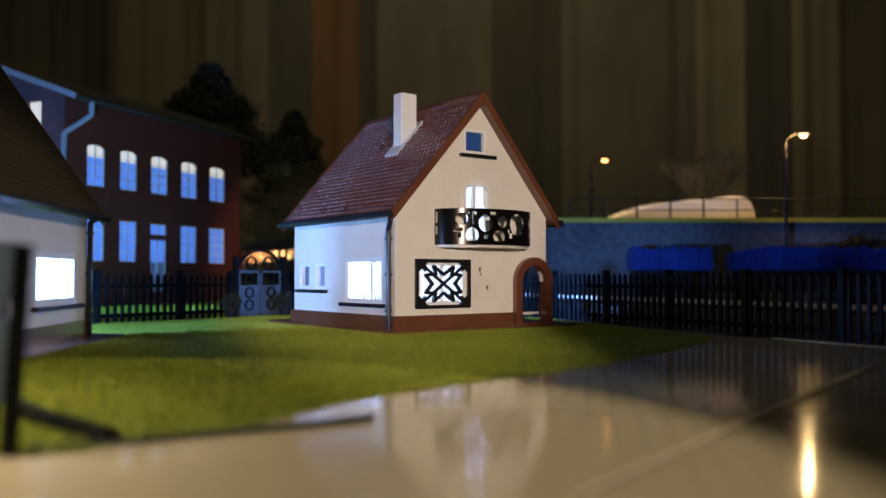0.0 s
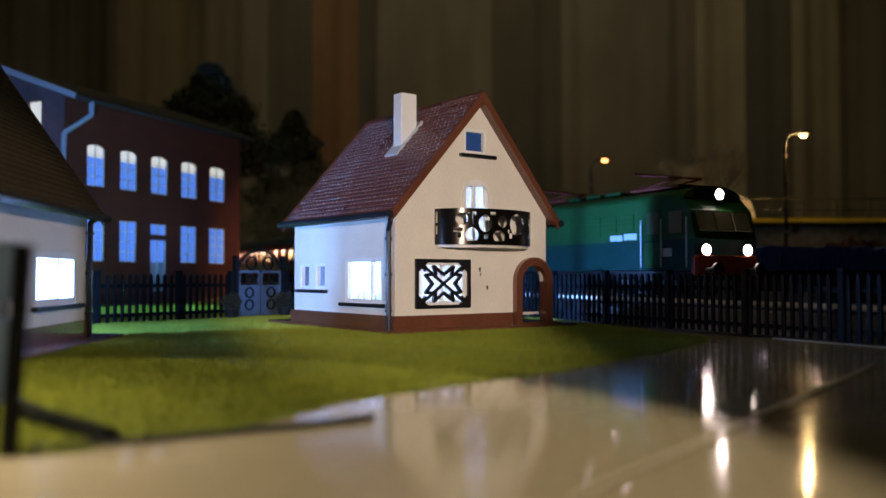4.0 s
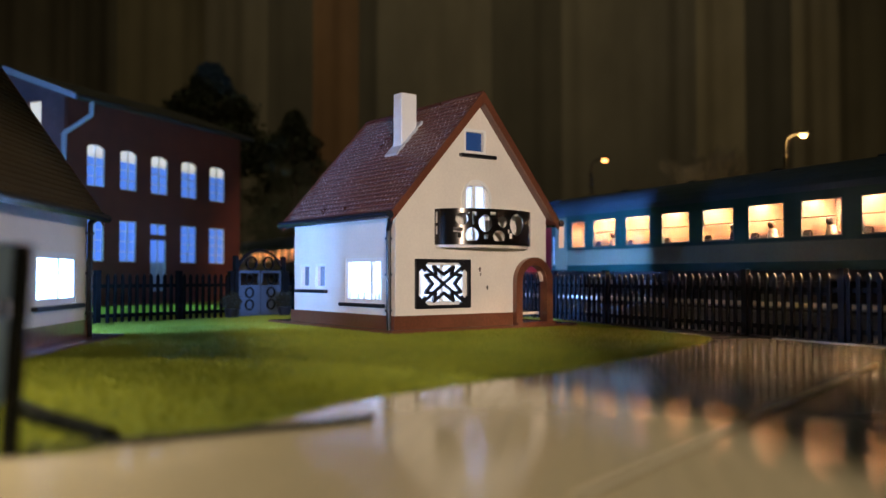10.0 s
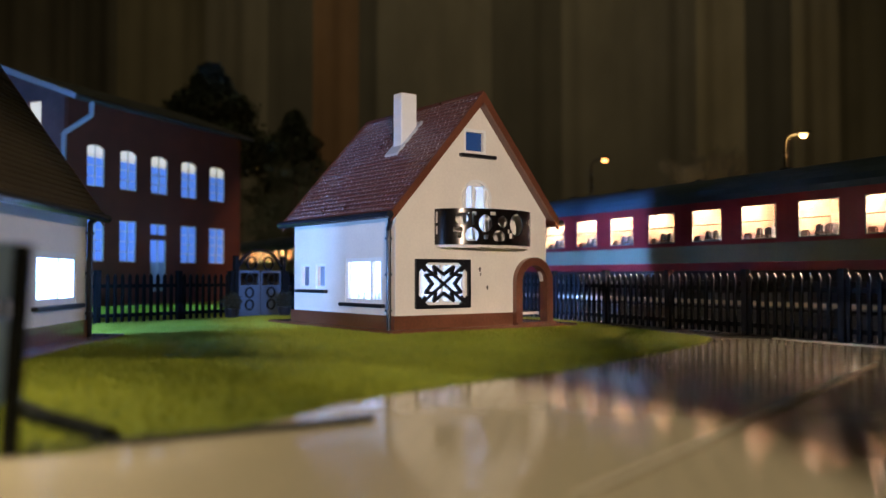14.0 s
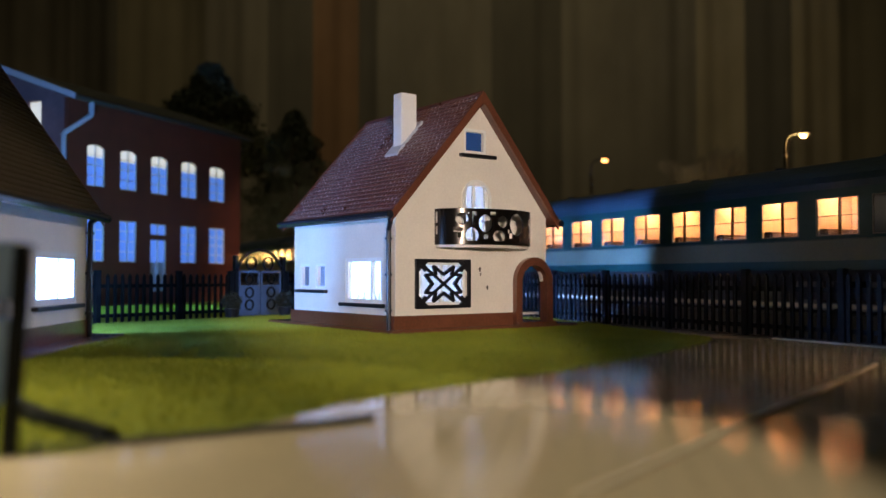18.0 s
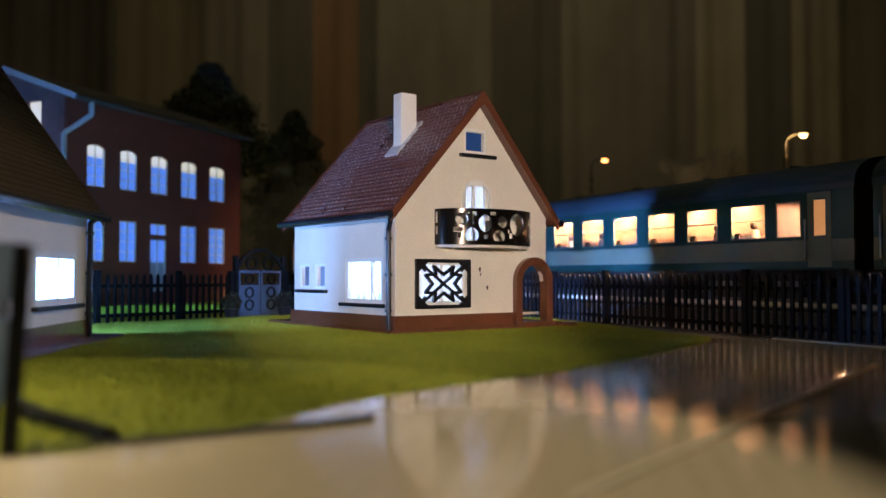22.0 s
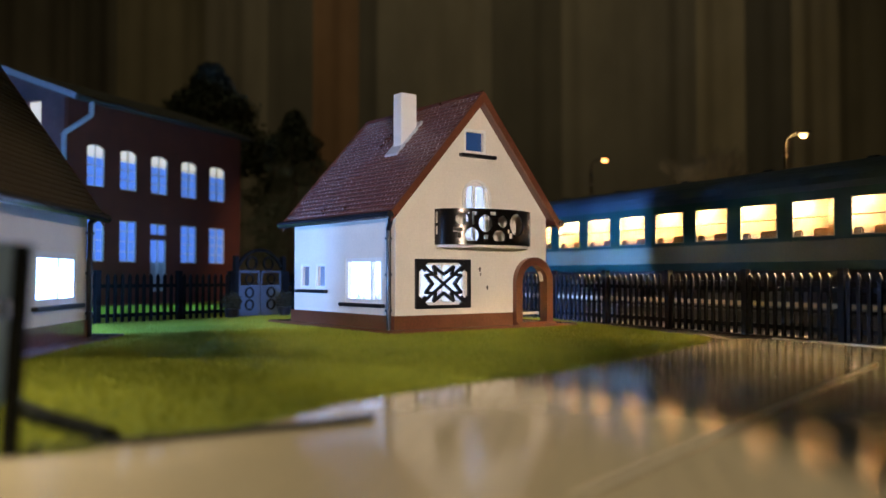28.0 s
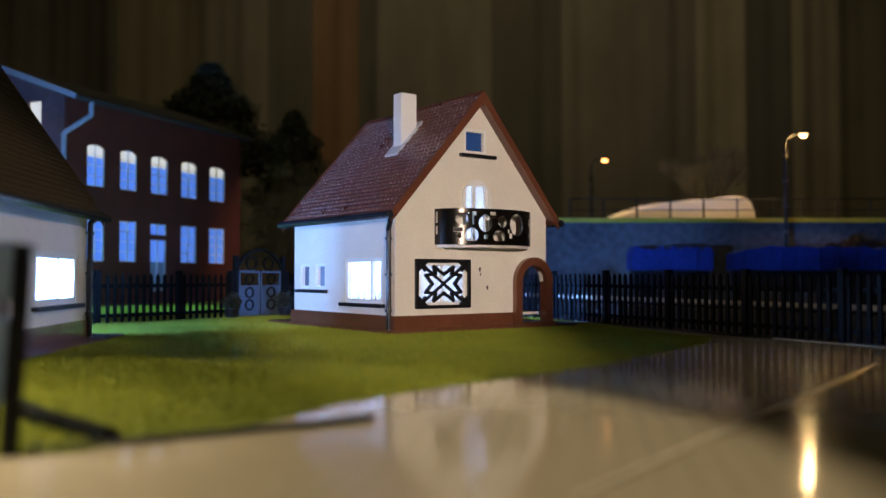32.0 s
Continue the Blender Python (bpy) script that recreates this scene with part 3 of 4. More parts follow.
def balcony_rail():
    """A bent metal sheet with cut-out rounds, round the balcony."""
    def put(t, z, out):
        a = math.pi * t
        return Vector((32.1 - 18.1 * math.cos(a), -10.2 * math.sin(a) * (1 + out) - 0.15, z))
    # round and square cut-outs: place along the bend, height, half width, half height
    cuts = [(0.236, 33.9, 0.045, 1.8), (0.301, 29.0, 0.044, 2.3), (0.385, 32.6, 0.045, 2.6), (0.495, 33.2, 0.035, 1.8), (0.472, 28.7, 0.043, 1.9), (0.606, 32.5, 0.062, 3.4), (0.8, 33.4, 0.04, 2.3), (0.8, 29.4, 0.034, 1.6), (0.9, 32.0, 0.045, 3.2)]
    slots = [(0.208, 30.7, 0.033, 0.7), (0.22, 29.0, 0.013, 0.8), (0.317, 35.5, 0.016, 0.5), (0.308, 33.7, 0.009, 1.4), (0.388, 28.5, 0.017, 0.6), (0.433, 35.5, 0.021, 0.6), (0.538, 30.4, 0.011, 0.6), (0.554, 29.0, 0.016, 0.8), (0.283, 35.6, 0.007, 0.2), (0.03, 34.4, 0.012, 1.6), (0.03, 30.6, 0.012, 1.2)]
    n, m = 280, 48
    z0, z1 = 26.2, 37.0

    def solid(i, j):
        if not (0 <= i < n and 0 <= j < m):
            return False
        t, z = (i + 0.5) / n, z0 + (z1 - z0) * (j + 0.5) / m
        if z < 27.4:
            return True
        if any(abs(t - a) < ra and abs(z - b) < rb for a, b, ra, rb in slots):
            return False
        return not any(((t - a) / ra) ** 2 + ((z - b) / rb) ** 2 < 1 for a, b, ra, rb in cuts)
    bm = bmesh.new()
    vs = {}

    def v(i, j, k):
        if (i, j, k) not in vs:
            vs[i, j, k] = bm.verts.new(put(i / n, z0 + (z1 - z0) * j / m, 0.07 * k))
        return vs[i, j, k]
    for i in range(n):
        for j in range(m):
            if solid(i, j):
                for k in (0, 1):
                    bm.faces.new((v(i, j, k), v(i + 1, j, k), v(i + 1, j + 1, k), v(i, j + 1, k)))
                for di, dj, p, q in ((-1, 0, (i, j), (i, j + 1)), (1, 0, (i + 1, j), (i + 1, j + 1)), (0, -1, (i, j), (i + 1, j)), (0, 1, (i, j + 1), (i + 1, j + 1))):
                    if not solid(i + di, j + dj):
                        bm.faces.new((v(*p, 0), v(*q, 0), v(*q, 1), v(*p, 1)))
    part("railing", bm, M_IRON, bal, "dark metal balcony railing with round cut-outs")


balcony_rail()
# window grille with a leaf star
bm = bmesh.new()
gx, gz = 17.0, 14.5
for p, q in (((7.2, 7.6), (26.8, 7.6)), ((7.2, 21.4), (26.8, 21.4)), ((7.2, 7.6), (7.2, 21.4)), ((26.8, 7.6), (26.8, 21.4))):
    bar(bm, p, q, 1.0, -1.0, -0.2)
for sx in (1, -1):
    for sz in (1, -1):
        def q(a, b):
            return (gx + sx * a * 9.4, gz + sz * b * 6.7)
        bar(bm, (gx, gz), q(1, 1), 0.8, -0.95, -0.2)
        bar(bm, q(0.72, 0.66), q(0.98, 0.98), 1.5, -0.92, -0.25)
        bar(bm, q(0.98, 0.66), q(0.72, 0.98), 1.4, -0.9, -0.3)
        for a, b in ((q(0, 0.42), q(0.39, 0.76)), (q(0.39, 0.76), q(0.32, 0.44)), (q(0.32, 0.44), q(0.70, 0.38)), (q(0.70, 0.38), q(0.45, 0))):
            bar(bm, a, b, 0.95, -1.0, -0.2)
part("window_grille", bm, M_BLACK, house1, "black ornamental window grille")

house2 = house("cottage", at(-140.4, 163.5, 0, math.degrees(math.atan2(0.081, 0.997))), 50.0, 63.7, 36.0, 72.0, 25.0,
               "white plastered cottage with dark roof and bright window", M_OLDTILE,
               front=[], left=[], right=[(28.4, 56.0, 9.9, 22.6)], back=[(9, 36, 5.3, 32)])
window(house2, "y", 50.0, 28.4, 56.0, 9.9, 22.6, -1, (("v", 43.5),), (26.4, 58.8), 1.5)
# unseen back opening, sized to let the bulbs shine onto the yard
window(house2, "x", 63.7, 9, 36, 5.3, 32, -1, (("v", 22),), None, glass=M_CLEAR)
downpipe(house2, [(53.2, 66.8, 33.6), (51.2, 62.6, 31.0), (51.2, 62.6, 0.5)])
part("base_plate", boxed(-4, 58, -5, 72, 0.0, 0.9, bevel=0.3), M_BROWN, house2, "brown base plate")

# the brick building: origin at its near front corner, x along its front
RED = at(-183, 440, 0, math.degrees(math.atan2(0.927, 0.375)))
red = thing("brick_building", RED, "two-storey red brick station building with blue-lit windows", "building")
cols = [(0.3, 13.0), (24.0, 37.0), (48.2, 62.4), (74.2, 88.8), (101.0, 116.6)]
x_end, x_beg = 133.0, -12.5
holes = [(a, b, 63.2, 85.2) for a, b in cols] + [(a, b, 24.3, 46.5) for i, (a, b) in enumerate(cols) if i != 2] + [(48.2, 61.4, 8, 46.2)]
part("wall", panel(bmesh.new(), x_end, 0, 106.4, 2.5, holes, "x", 0.0, start=x_beg), M_BRICK, red)
gtop = (lambda y: 106.5 + 16 * (1 - abs(y - 45) / 45))
part("wall", panel(bmesh.new(), 90, 0, 125, 2.5, [(18, 27, 93, 106), (55, 68, 63, 85), (20, 33, 63, 85)], "y", x_beg, gtop, start=2.52), M_ENDWALL, red)
part("wall", panel(bmesh.new(), 90, 0, 125, -2.5, [], "y", x_end, gtop, start=2.52), M_BRICK, red)
part("wall", boxed(x_beg, x_end, 90, 92.5, 0, 106), M_BRICK, red)
for a, b, z0, z1 in holes:
    fr = bmesh.new()
    lit = z0 > 60
    for p in ((a, a + 0.7, z0, z1), (b - 0.7, b, z0, z1), (a, b, z0, z0 + 0.7), (a, b, z1 - 0.7, z1), ((a + b) / 2 - 0.35, (a + b) / 2 + 0.35, z0, z1)):
        box(fr, p[0], p[1], 0.5, 1.2, p[2], p[3])
    if z0 > 20:
        for k in (1, 2, 3):
            zz = z0 + (z1 - z0) * k / 4
            box(fr, a, b, 0.6, 1.1, zz - 0.25, zz + 0.25)
    f = part("window_frame", fr, M_WHITE, red)
    if z0 < 20:
        part("door_leaf", boxed(a + 0.7, b - 0.7, 1.3, 2.0, 8, 24.5), M_PALE, f, "pale door leaf")
        part("pane", boxed(a + 0.7, b - 0.7, 1.3, 1.6, 24.6, 37.0), M_LITBLUE, f)
        part("door_bar", boxed(a, b, 0.4, 2.0, 37.0, 40.2), M_BRICK, f)
        part("pane", boxed(a + 0.7, b - 0.7, 1.3, 1.6, 40.3, z1 - 0.7), M_LITBLUE, f)
    else:
        zt = z1 - 6.5 if lit else z1 - 0.5
        part("pane", boxed(a + 0.6, b - 0.6, 1.3, 1.6, z0 + 0.5, zt), M_LITBLUE, f)
        if lit:
            part("blind", boxed(a + 0.6, b - 0.6, 1.3, 1.6, zt, z1 - 0.5), M_LITWHITE, f, "white blind lit from behind")
            bm = bmesh.new()
            for sg in (1, -1):
                c, hw = (a + b) / 2, (b - a) / 2
                pts = [(c + sg * (hw + 0.05), z1 + 0.05)] + [(c + sg * hw * math.cos(radians(t)), z1 - 2.6 + 2.4 * math.sin(radians(t))) for t in range(0, 91, 15)] + [(c, z1 + 0.05)]
                prism(bm, pts, "y", 0.05, 1.25)
            part("arch_head", bm, M_BRICK, f)
part("pane", boxed(x_beg + 1.3, x_beg + 1.6, 18.2, 26.8, 93.2, 105.8), M_LITWHITE, red)
for a, b in ((55, 68), (20, 33)):
    part("pane", boxed(x_beg + 1.3, x_beg + 1.6, a, b, 63, 85), M_BLUEPANE, red)
for sg in (0, 1):
    bm = bmesh.new()
    ye, yr = (-7, 45) if sg == 0 else (97, 45)
    prism(bm, [(ye, 105.4), (ye, 107.4), (yr, 126.2), (yr, 123.7)], "x", x_beg - 1.5, x_end + 3)
    part("roof", bm, M_SLATE, red, "dark felt roof")
    bm = prism(bmesh.new(), [(ye, 104.6), (ye, 107.6), (yr, 126.5), (yr, 123.0)], "x", x_beg - 2.7, x_beg - 1.52)
    part("bargeboard", bm, M_PALE, red, "pale bargeboard")
    part("gutter", pipe(bmesh.new(), [(x_beg - 2.5, ye - 0.8, 105.4), (x_end + 3, ye - 0.8, 105.4)], 1.3), M_SLATE, red)
part("downpipe", pipe(bmesh.new(), [(-5.0, -7.8, 105.2), (-5.0, -7.8, 98), (x_beg - 1.6, 0.9, 88), (x_beg - 1.6, 0.9, 0.5)], 1.3), M_PALE, red, "pale downpipe")

# ---- fences ----


def picket_fence(p, q, posts, tall=17.6, group=""):
    """A picket fence from p to q; posts: distances of its posts from p."""
    d = Vector((q[0] - p[0], q[1] - p[1]))
    ln = d.length
    m = at(p[0], p[1], 0, math.degrees(math.atan2(d.y, d.x)))
    f = thing("picket_fence", m, "black plastic picket fence on the grass", "fence")
    for z in (2.2, 12.6):
        part("rail", boxed(0, ln, 0.5, 1.3, z, z + 1.3), M_FENCE, f)
    pk = prism(bmesh.new(), [(-0.56, 0.35), (0.56, 0.35), (0.56, tall - 1.1), (0, tall), (-0.56, tall - 1.1)], "y", -0.35, 0.35)
    first = part("picket", pk, M_FENCE, f)
    post = box(bmesh.new(), -0.95, 0.95, -0.7, 1.2, 0, tall + 0.3)
    box(post, -1.2, 1.2, -0.95, 1.45, tall + 0.3, tall + 1.2, 0.3)
    post1 = part("post", post, M_FENCE, f)
    fresh = [True, True]

    def clone(o, x, i):
        if fresh[i]:
            fresh[i] = False
            o.location.x = x * U
            return
        c = new(o.name.split(".")[0], o.data)
        c.parent = f
        c.location.x = x * U
    for a in posts:
        clone(post1, a, 1)
    x = 1.45
    while x < ln:
        if min(abs(x - a) for a in posts) > 1.6:
            clone(first, x, 0)
        x += 2.9
    return f


picket_fence((-13, 440), (176.0, 75.0), [25 + 32 * k for k in range(13)])
picket_fence((-119.6, 297.0), (-84.5, 344.3), [0.5, 34.0, 58.6])
picket_fence((-67.3, 367.4), (-13.5, 439.6), [0.5, 32.0, 64.0, 89.0])
picket_fence((-152.0, 253.4), (-120.0, 296.4), [0.5, 27.0])

# gate between the fences
GATE = at(-83.8, 345.2, 0, math.degrees(math.atan2(0.803, 0.597)))
gate = thing("garden_gate", GATE, "ornamental metal garden gate with arched top, closed", "gate")
for x in (0.8, 26.2):
    part("post", boxed(x - 1.0, x + 1.0, -1, 1, 0, 25, bevel=0.2), M_FENCE, gate)
M_GATE = material("gate_metal", (0.06, 0.08, 0.1), 0.45, metal=0.2, vary=0.2)
for x0, x1 in ((2.2, 13.2), (13.8, 24.8)):
    lf = bmesh.new()
    box(lf, x0, x0 + 0.8, -0.4, 0.4, 0.6, 19)
    box(lf, x1 - 0.8, x1, -0.4, 0.4, 0.6, 19)
    box(lf, x0, x1, -0.4, 0.4, 0.6, 1.6)
    box(lf, x0, x1, -0.4, 0.4, 18, 19)
    box(lf, x0 + 0.8, x1 - 0.8, -0.15, 0.15, 1.6, 13)
    leaf = part("gate_leaf", lf, M_GATE, gate)
    for i, zz in enumerate((5.0, 10.0, 15.5)):
        r = bmesh.new()
        ring(r, (x0 + x1) / 2, zz, 2.0, 0.7, -0.6, -0.2, 14)
        part("scroll", r, M_FENCE, leaf)
ar = ring(bmesh.new(), 13.5, 14.5, 13.0, 1.1, -0.5, 0.5, 20, 28, 152)
for sg in (1, -1):
    ring(ar, 13.5 + sg * 4.5, 22.0, 2.6, 0.7, -0.4, 0.4, 14)
part("arch", ar, M_FENCE, gate)


# paint chips on the front wall
for x, z, r in ((31.6, 18.9, 0.55), (31.9, 17.4, 0.35), (34.6, 13.2, 0.5)):
    bm = prism(bmesh.new(), [(x + r * (0.7 + 0.3 * math.sin(5 * t)) * math.cos(t), z + 1.4 * r * math.sin(t)) for t in np.arange(0, 6.2, 0.6)], "y", -0.12, 0.05)
    part("paint_chip", bm, M_BOARD, house1, "grey chip in the plaster")

# potted bushes beside the gate


def potted_bush(px, py, seed):
    t = thing("potted_bush", at(px, py), "dark round bush in a pot beside the gate", "bush", "bushes at the gate")
    pot = bmesh.new()
    rod(pot, (0, 0, 0), (0, 0, 4.0), 2.2, 3.0, 14)
    part("pot", pot, M_BLACK, t)
    rg = np.random.default_rng(seed)
    n = 900
    d = rg.normal(0, 1, (n, 3))
    d /= np.linalg.norm(d, axis=1, keepdims=True)
    c = d * 3.6 * rg.uniform(0.5, 1.05, (n, 1)) + np.array([0, 0, 6.6])
    tri = c[:, None, :] + rg.normal(0, 0.5, (n, 3, 3))
    flat("leaves", tri.reshape(-1, 3), np.arange(3 * n).reshape(-1, 3).tolist(), M_POTLEAF, t)


potted_bush(-83.0, 338.5, 11)
potted_bush(-66.0, 358.5, 12)

# ---- track ----
BED = at(TRACK.x, TRACK.y, 0, HEADING + 90)
bm = prism(bmesh.new(), [(-27.4, -0.3), (-27, 0.3), (-15, 0.6), (-8, 5.6), (37, 5.6), (43, -0.3)], "y", -260, 1990)
tb = tagged(part("track_bed", bm, M_BALLAST), "grey stone ballast bed of the railway track", "track bed", kind="structure")
tb.matrix_world = BED
track = thing("railway_track", BED, "single railway track with dark sleepers on ballast", "track", kind="structure")
for x in (7.4, 22.6):
    part("rail", boxed(x - 0.4, x + 0.4, -260, 1990, 6.3, 8.0), M_RAIL, track)
sl = part("sleeper", boxed(3, 27, -1.2, 1.2, 5.5, 6.4), M_UNDER, track)
sl.location.y = -250 * U
for i in range(1, 150):
    c = new("sleeper", sl.data)
    c.parent = track
    c.location.y = (-250 + 7 * i) * U

# an added low pale bar between fence and track, to catch window light
gr = thing("light_catch_bar", BED, "added pale bar beside the railway track that catches window light", "rail")
part("rail", boxed(-21.5, -19.0, -200, 330, 8.2, 9.3, bevel=0.15), M_SAND, gr)
gp = part("post", boxed(-20.8, -19.7, -0.5, 0.5, 0.4, 8.2), M_UNDER, gr)
gp.location.y = -180 * U
for i in range(1, 17):
    c = new("post", gp.data)
    c.parent = gr
    c.location.y = (-180 + 30 * i) * U

# ---- train ----
M_DRAPE = material("window_drape", (0.12, 0.065, 0.025), 0.9, vary=0.2)
M_PALETOY = material("pale_toy_plastic", (0.17, 0.145, 0.11), 0.5, vary=0.1)
M_BENCH = material("bench_cloth", (0.12, 0.055, 0.014), 0.8, vary=0.2)
M_CHAIR = material("chair_cloth", (0.04, 0.042, 0.054), 0.8, vary=0.2)
M_TABLELAMP = glow("table_lamp", (1.0, 0.85, 0.7), 3.0)
HW = 15.0
LEN = 266.0


def coach(label, paint, big, small, doors, strip, ends_lit=True, fit=""):
    """A passenger coach: x forward, y to the far side, origin below its middle. Positions are counted from the front end."""
    c = thing("passenger_coach", Matrix.Identity(4), label, "railway coach", "coaches of the train")
    X = (lambda a: LEN / 2 - a)
    end = LEN / 2
    for sg in (-1, 1):
        y0 = sg * HW
        th = -sg * 0.9
        holes = [(X(b), X(a), 28.7, 40.0) for a, b in big + small] + [(X(b), X(a), 27.4, 40.0) for a, b in doors]
        bm = panel(bmesh.new(), end, 27.8, 43.0, th, holes, "x", y0, start=-end)
        part("upper_side", bm, paint, c)
        lo, hi = sorted((y0, y0 + th))
        part("white_band", boxed(-end, end, lo, hi, 21.4, 27.78), M_CREAM, c, "cream band along the side")
        part("lower_stripe", boxed(-end, end, lo, hi, 18.7, 21.38), paint, c)
        for a, b in big + small + doors:
            z0 = 28.7
            fr = bmesh.new()
            yo, yi = y0 + sg * 0.12, y0 - sg * 0.5
            lo, hi = sorted((yo, yi))
            w = 0.32
            for p in ((X(b), X(b) + w, z0, 40), (X(a) - w, X(a), z0, 40), (X(b), X(a), z0, z0 + w), (X(b), X(a), 40 - w, 40)):
                box(fr, p[0], p[1], lo, hi, p[2], p[3])
            if (a, b) in big:
                box(fr, X(b), X(a), lo, hi, 34.45, 34.7)
            f = part("window_frame", fr, M_TRIM, c)
            part("pane", boxed(X(b) + w, X(a) - w, y0 - sg * 0.3, y0 - sg * 0.2, z0 + w, 40 - w), M_CLEAR if (a, b) in big else M_CABGLASS if not ends_lit else M_DOORLIT if (a, b) in doors else M_FROST, f)
        for a, b in doors:
            dr = bmesh.new()
            lo, hi = sorted((y0 + sg * 0.02, y0 + sg * 0.22))
            m = (a + b) / 2
            for q in ((m + 4.2, m - 4.2, 19.5, 28.6), (m + 4.2, b, 28.6, 40.1), (a, m - 4.2, 28.6, 40.1), (m + 4.2, m - 4.2, 40.1, 42.0)):
                box(dr, X(q[0]), X(q[1]), lo, hi, q[2], q[3])
            d = part("door", dr, M_CREAM, c, "cream folding door")
            part("handle", rod(bmesh.new(), (X(m + 4.8), y0 + sg * 0.6, 22), (X(m + 4.8), y0 + sg * 0.6, 34), 0.3), M_PALE, d)
            part("step", boxed(X(m + 4), X(m - 4), *sorted((y0 - sg * 3, y0 + sg * 0.4)), 15.2, 16.0), M_UNDER, d)
    # roof
    prof = [(-HW - 0.1, 42.6)] + [(-(HW + 0.1) * math.cos(radians(t)), 43.0 + 9.2 * math.sin(radians(t)) ** 0.8) for t in range(6, 180, 12)] + [(HW + 0.1, 42.6)]
    roof = part("roof", prism(bmesh.new(), prof, "x", -end - 0.3, end + 0.3), M_ROOF, c)
    for x in (-100, -60, -20, 20, 60, 100):
        part("roof_vent", boxed(x - 2, x + 2, -1.4, 1.4, 51.6, 53.0, bevel=0.4), M_ROOF, roof)
    # ends with gangway
    for sg in (-1, 1):
        lo, hi = sorted((sg * (end - 0.9), sg * end))
        part("end_wall", boxed(lo, hi, -HW + 0.95, HW - 0.95, 18.7, 43), paint if paint is M_RED else M_CARD, c)
        lo, hi = sorted((sg * (end + 0.02), sg * (end + 1.6)))
        g = bmesh.new()
        for y0, y1, z0, z1 in ((-6.5, -4.6, 19.0, 40.5), (4.6, 6.5, 19.0, 40.5), (-6.5, 6.5, 40.5, 42.4)):
            box(g, lo, hi, y0, y1, z0, z1, 0.6)
        gw = part("gangway", g, M_BLACK, c, "black rubber gangway")
        lo, hi = sorted((sg * (end + 0.05), sg * (end + 0.5)))
        part("end_door", boxed(lo, hi, -4.5, 4.5, 19.0, 40.4), M_RED if paint is M_RED else M_UNDER, gw)
        part("door_window", boxed(*sorted((sg * (end + 0.5), sg * (end + 0.7))), -2.9, 2.9, 30, 38.8), M_ORANGELIT, gw, "end door window lit orange")
        for y in (-9.0, 9.0):
            b = rod(bmesh.new(), (sg * end, y, 17.5), (sg * (end + 6.4), y, 17.5), 0.8)
            rod(b, (sg * (end + 6.4), y, 17.5), (sg * (end + 7.2), y, 17.5), 2.4, n=14)
            part("buffer", b, M_UNDER, c)
    cabin = M_PALECABIN if fit == "drapes" else M_CABIN
    # inside: floor, corridor wall, compartment walls, seats, light strip
    part("coach_floor", boxed(-end + 1, end - 1, -HW + 1, HW - 1, 19.5, 20.3), M_UNDER, c)
    part("corridor_wall", boxed(-end + 15, end - 15, 4.5, 5.1, 20.4, 43), cabin, c)
    gaps = [(big[i][1] + big[i + 1][0]) / 2 for i in range(len(big) - 1)] + [big[0][0] - 2, big[-1][1] + 2, doors[0][1] + 2, doors[1][0] - 2]
    for a in gaps:
        part("partition", boxed(X(a) - 0.4, X(a) + 0.4, -HW + 1.0, 4.4, 20.4, 43), cabin, c)
    for a, b in big:
        for x in (X(b) - 1.4, X(a) - 2.2):
            part("seat", boxed(x, x + 3.6, -HW + 2.0, 4.0, 20.4, 31.0, bevel=0.5), M_SEAT, c)
    # what shows in the compartments: drawn curtains, plain toy figures, tables, luggage racks
    for i, (a, b) in enumerate(big):
        if fit == "drapes":
            m = X(b) + (b - a) * (0.36 if i > 2 else 0.5)
            part("window_curtain", boxed(m - 0.5, m + 0.5, -HW + 1.1, -HW + 1.5, 28.8, 40.2), M_DRAPE, c)
            part("window_curtain", boxed(X(a) - 1.4, X(a) - 0.5, -HW + 1.1, -HW + 1.5, 28.8, 40.2), M_DRAPE, c)
        elif fit == "tables":
            part("table", boxed(X(b) + 4.5, X(a) - 4.5, -HW + 1.4, -HW + 8, 29.6, 30.2), M_CABIN, c)
            for x in (X(b) + 4.2, X(a) - 7.0):
                part("chair_back", boxed(x, x + 2.6, -HW + 2.0, -HW + 7, 24, 32.6, bevel=0.5), M_CHAIR, c, "blue-grey chair back")
            part("shelf", boxed(X(b) + 3.0, X(a) - 3.0, 1.0, 4.4, 36.4, 37.0), M_SEAT, c)
            g = bmesh.new()
            bmesh.ops.create_uvsphere(g, u_segments=10, v_segments=6, radius=0.8, matrix=Matrix.Translation((X(b) + 2.4, -HW + 2.4, 38.6)))
            part("wall_lamp", g, M_TABLELAMP, c, "small glowing wall lamp", smooth=True)
        elif fit == "racks":
            part("luggage_rack", boxed(X(b) + 2.4, X(a) - 2.4, -2.0, 1.0, 38.0, 38.4), M_UNDER, c)
            part("bench_top", boxed(X(b) + 2.6, X(a) - 2.6, -HW + 6.0, -HW + 8.0, 27, 31.6, bevel=0.5), M_BENCH, c, "orange-brown bench back")
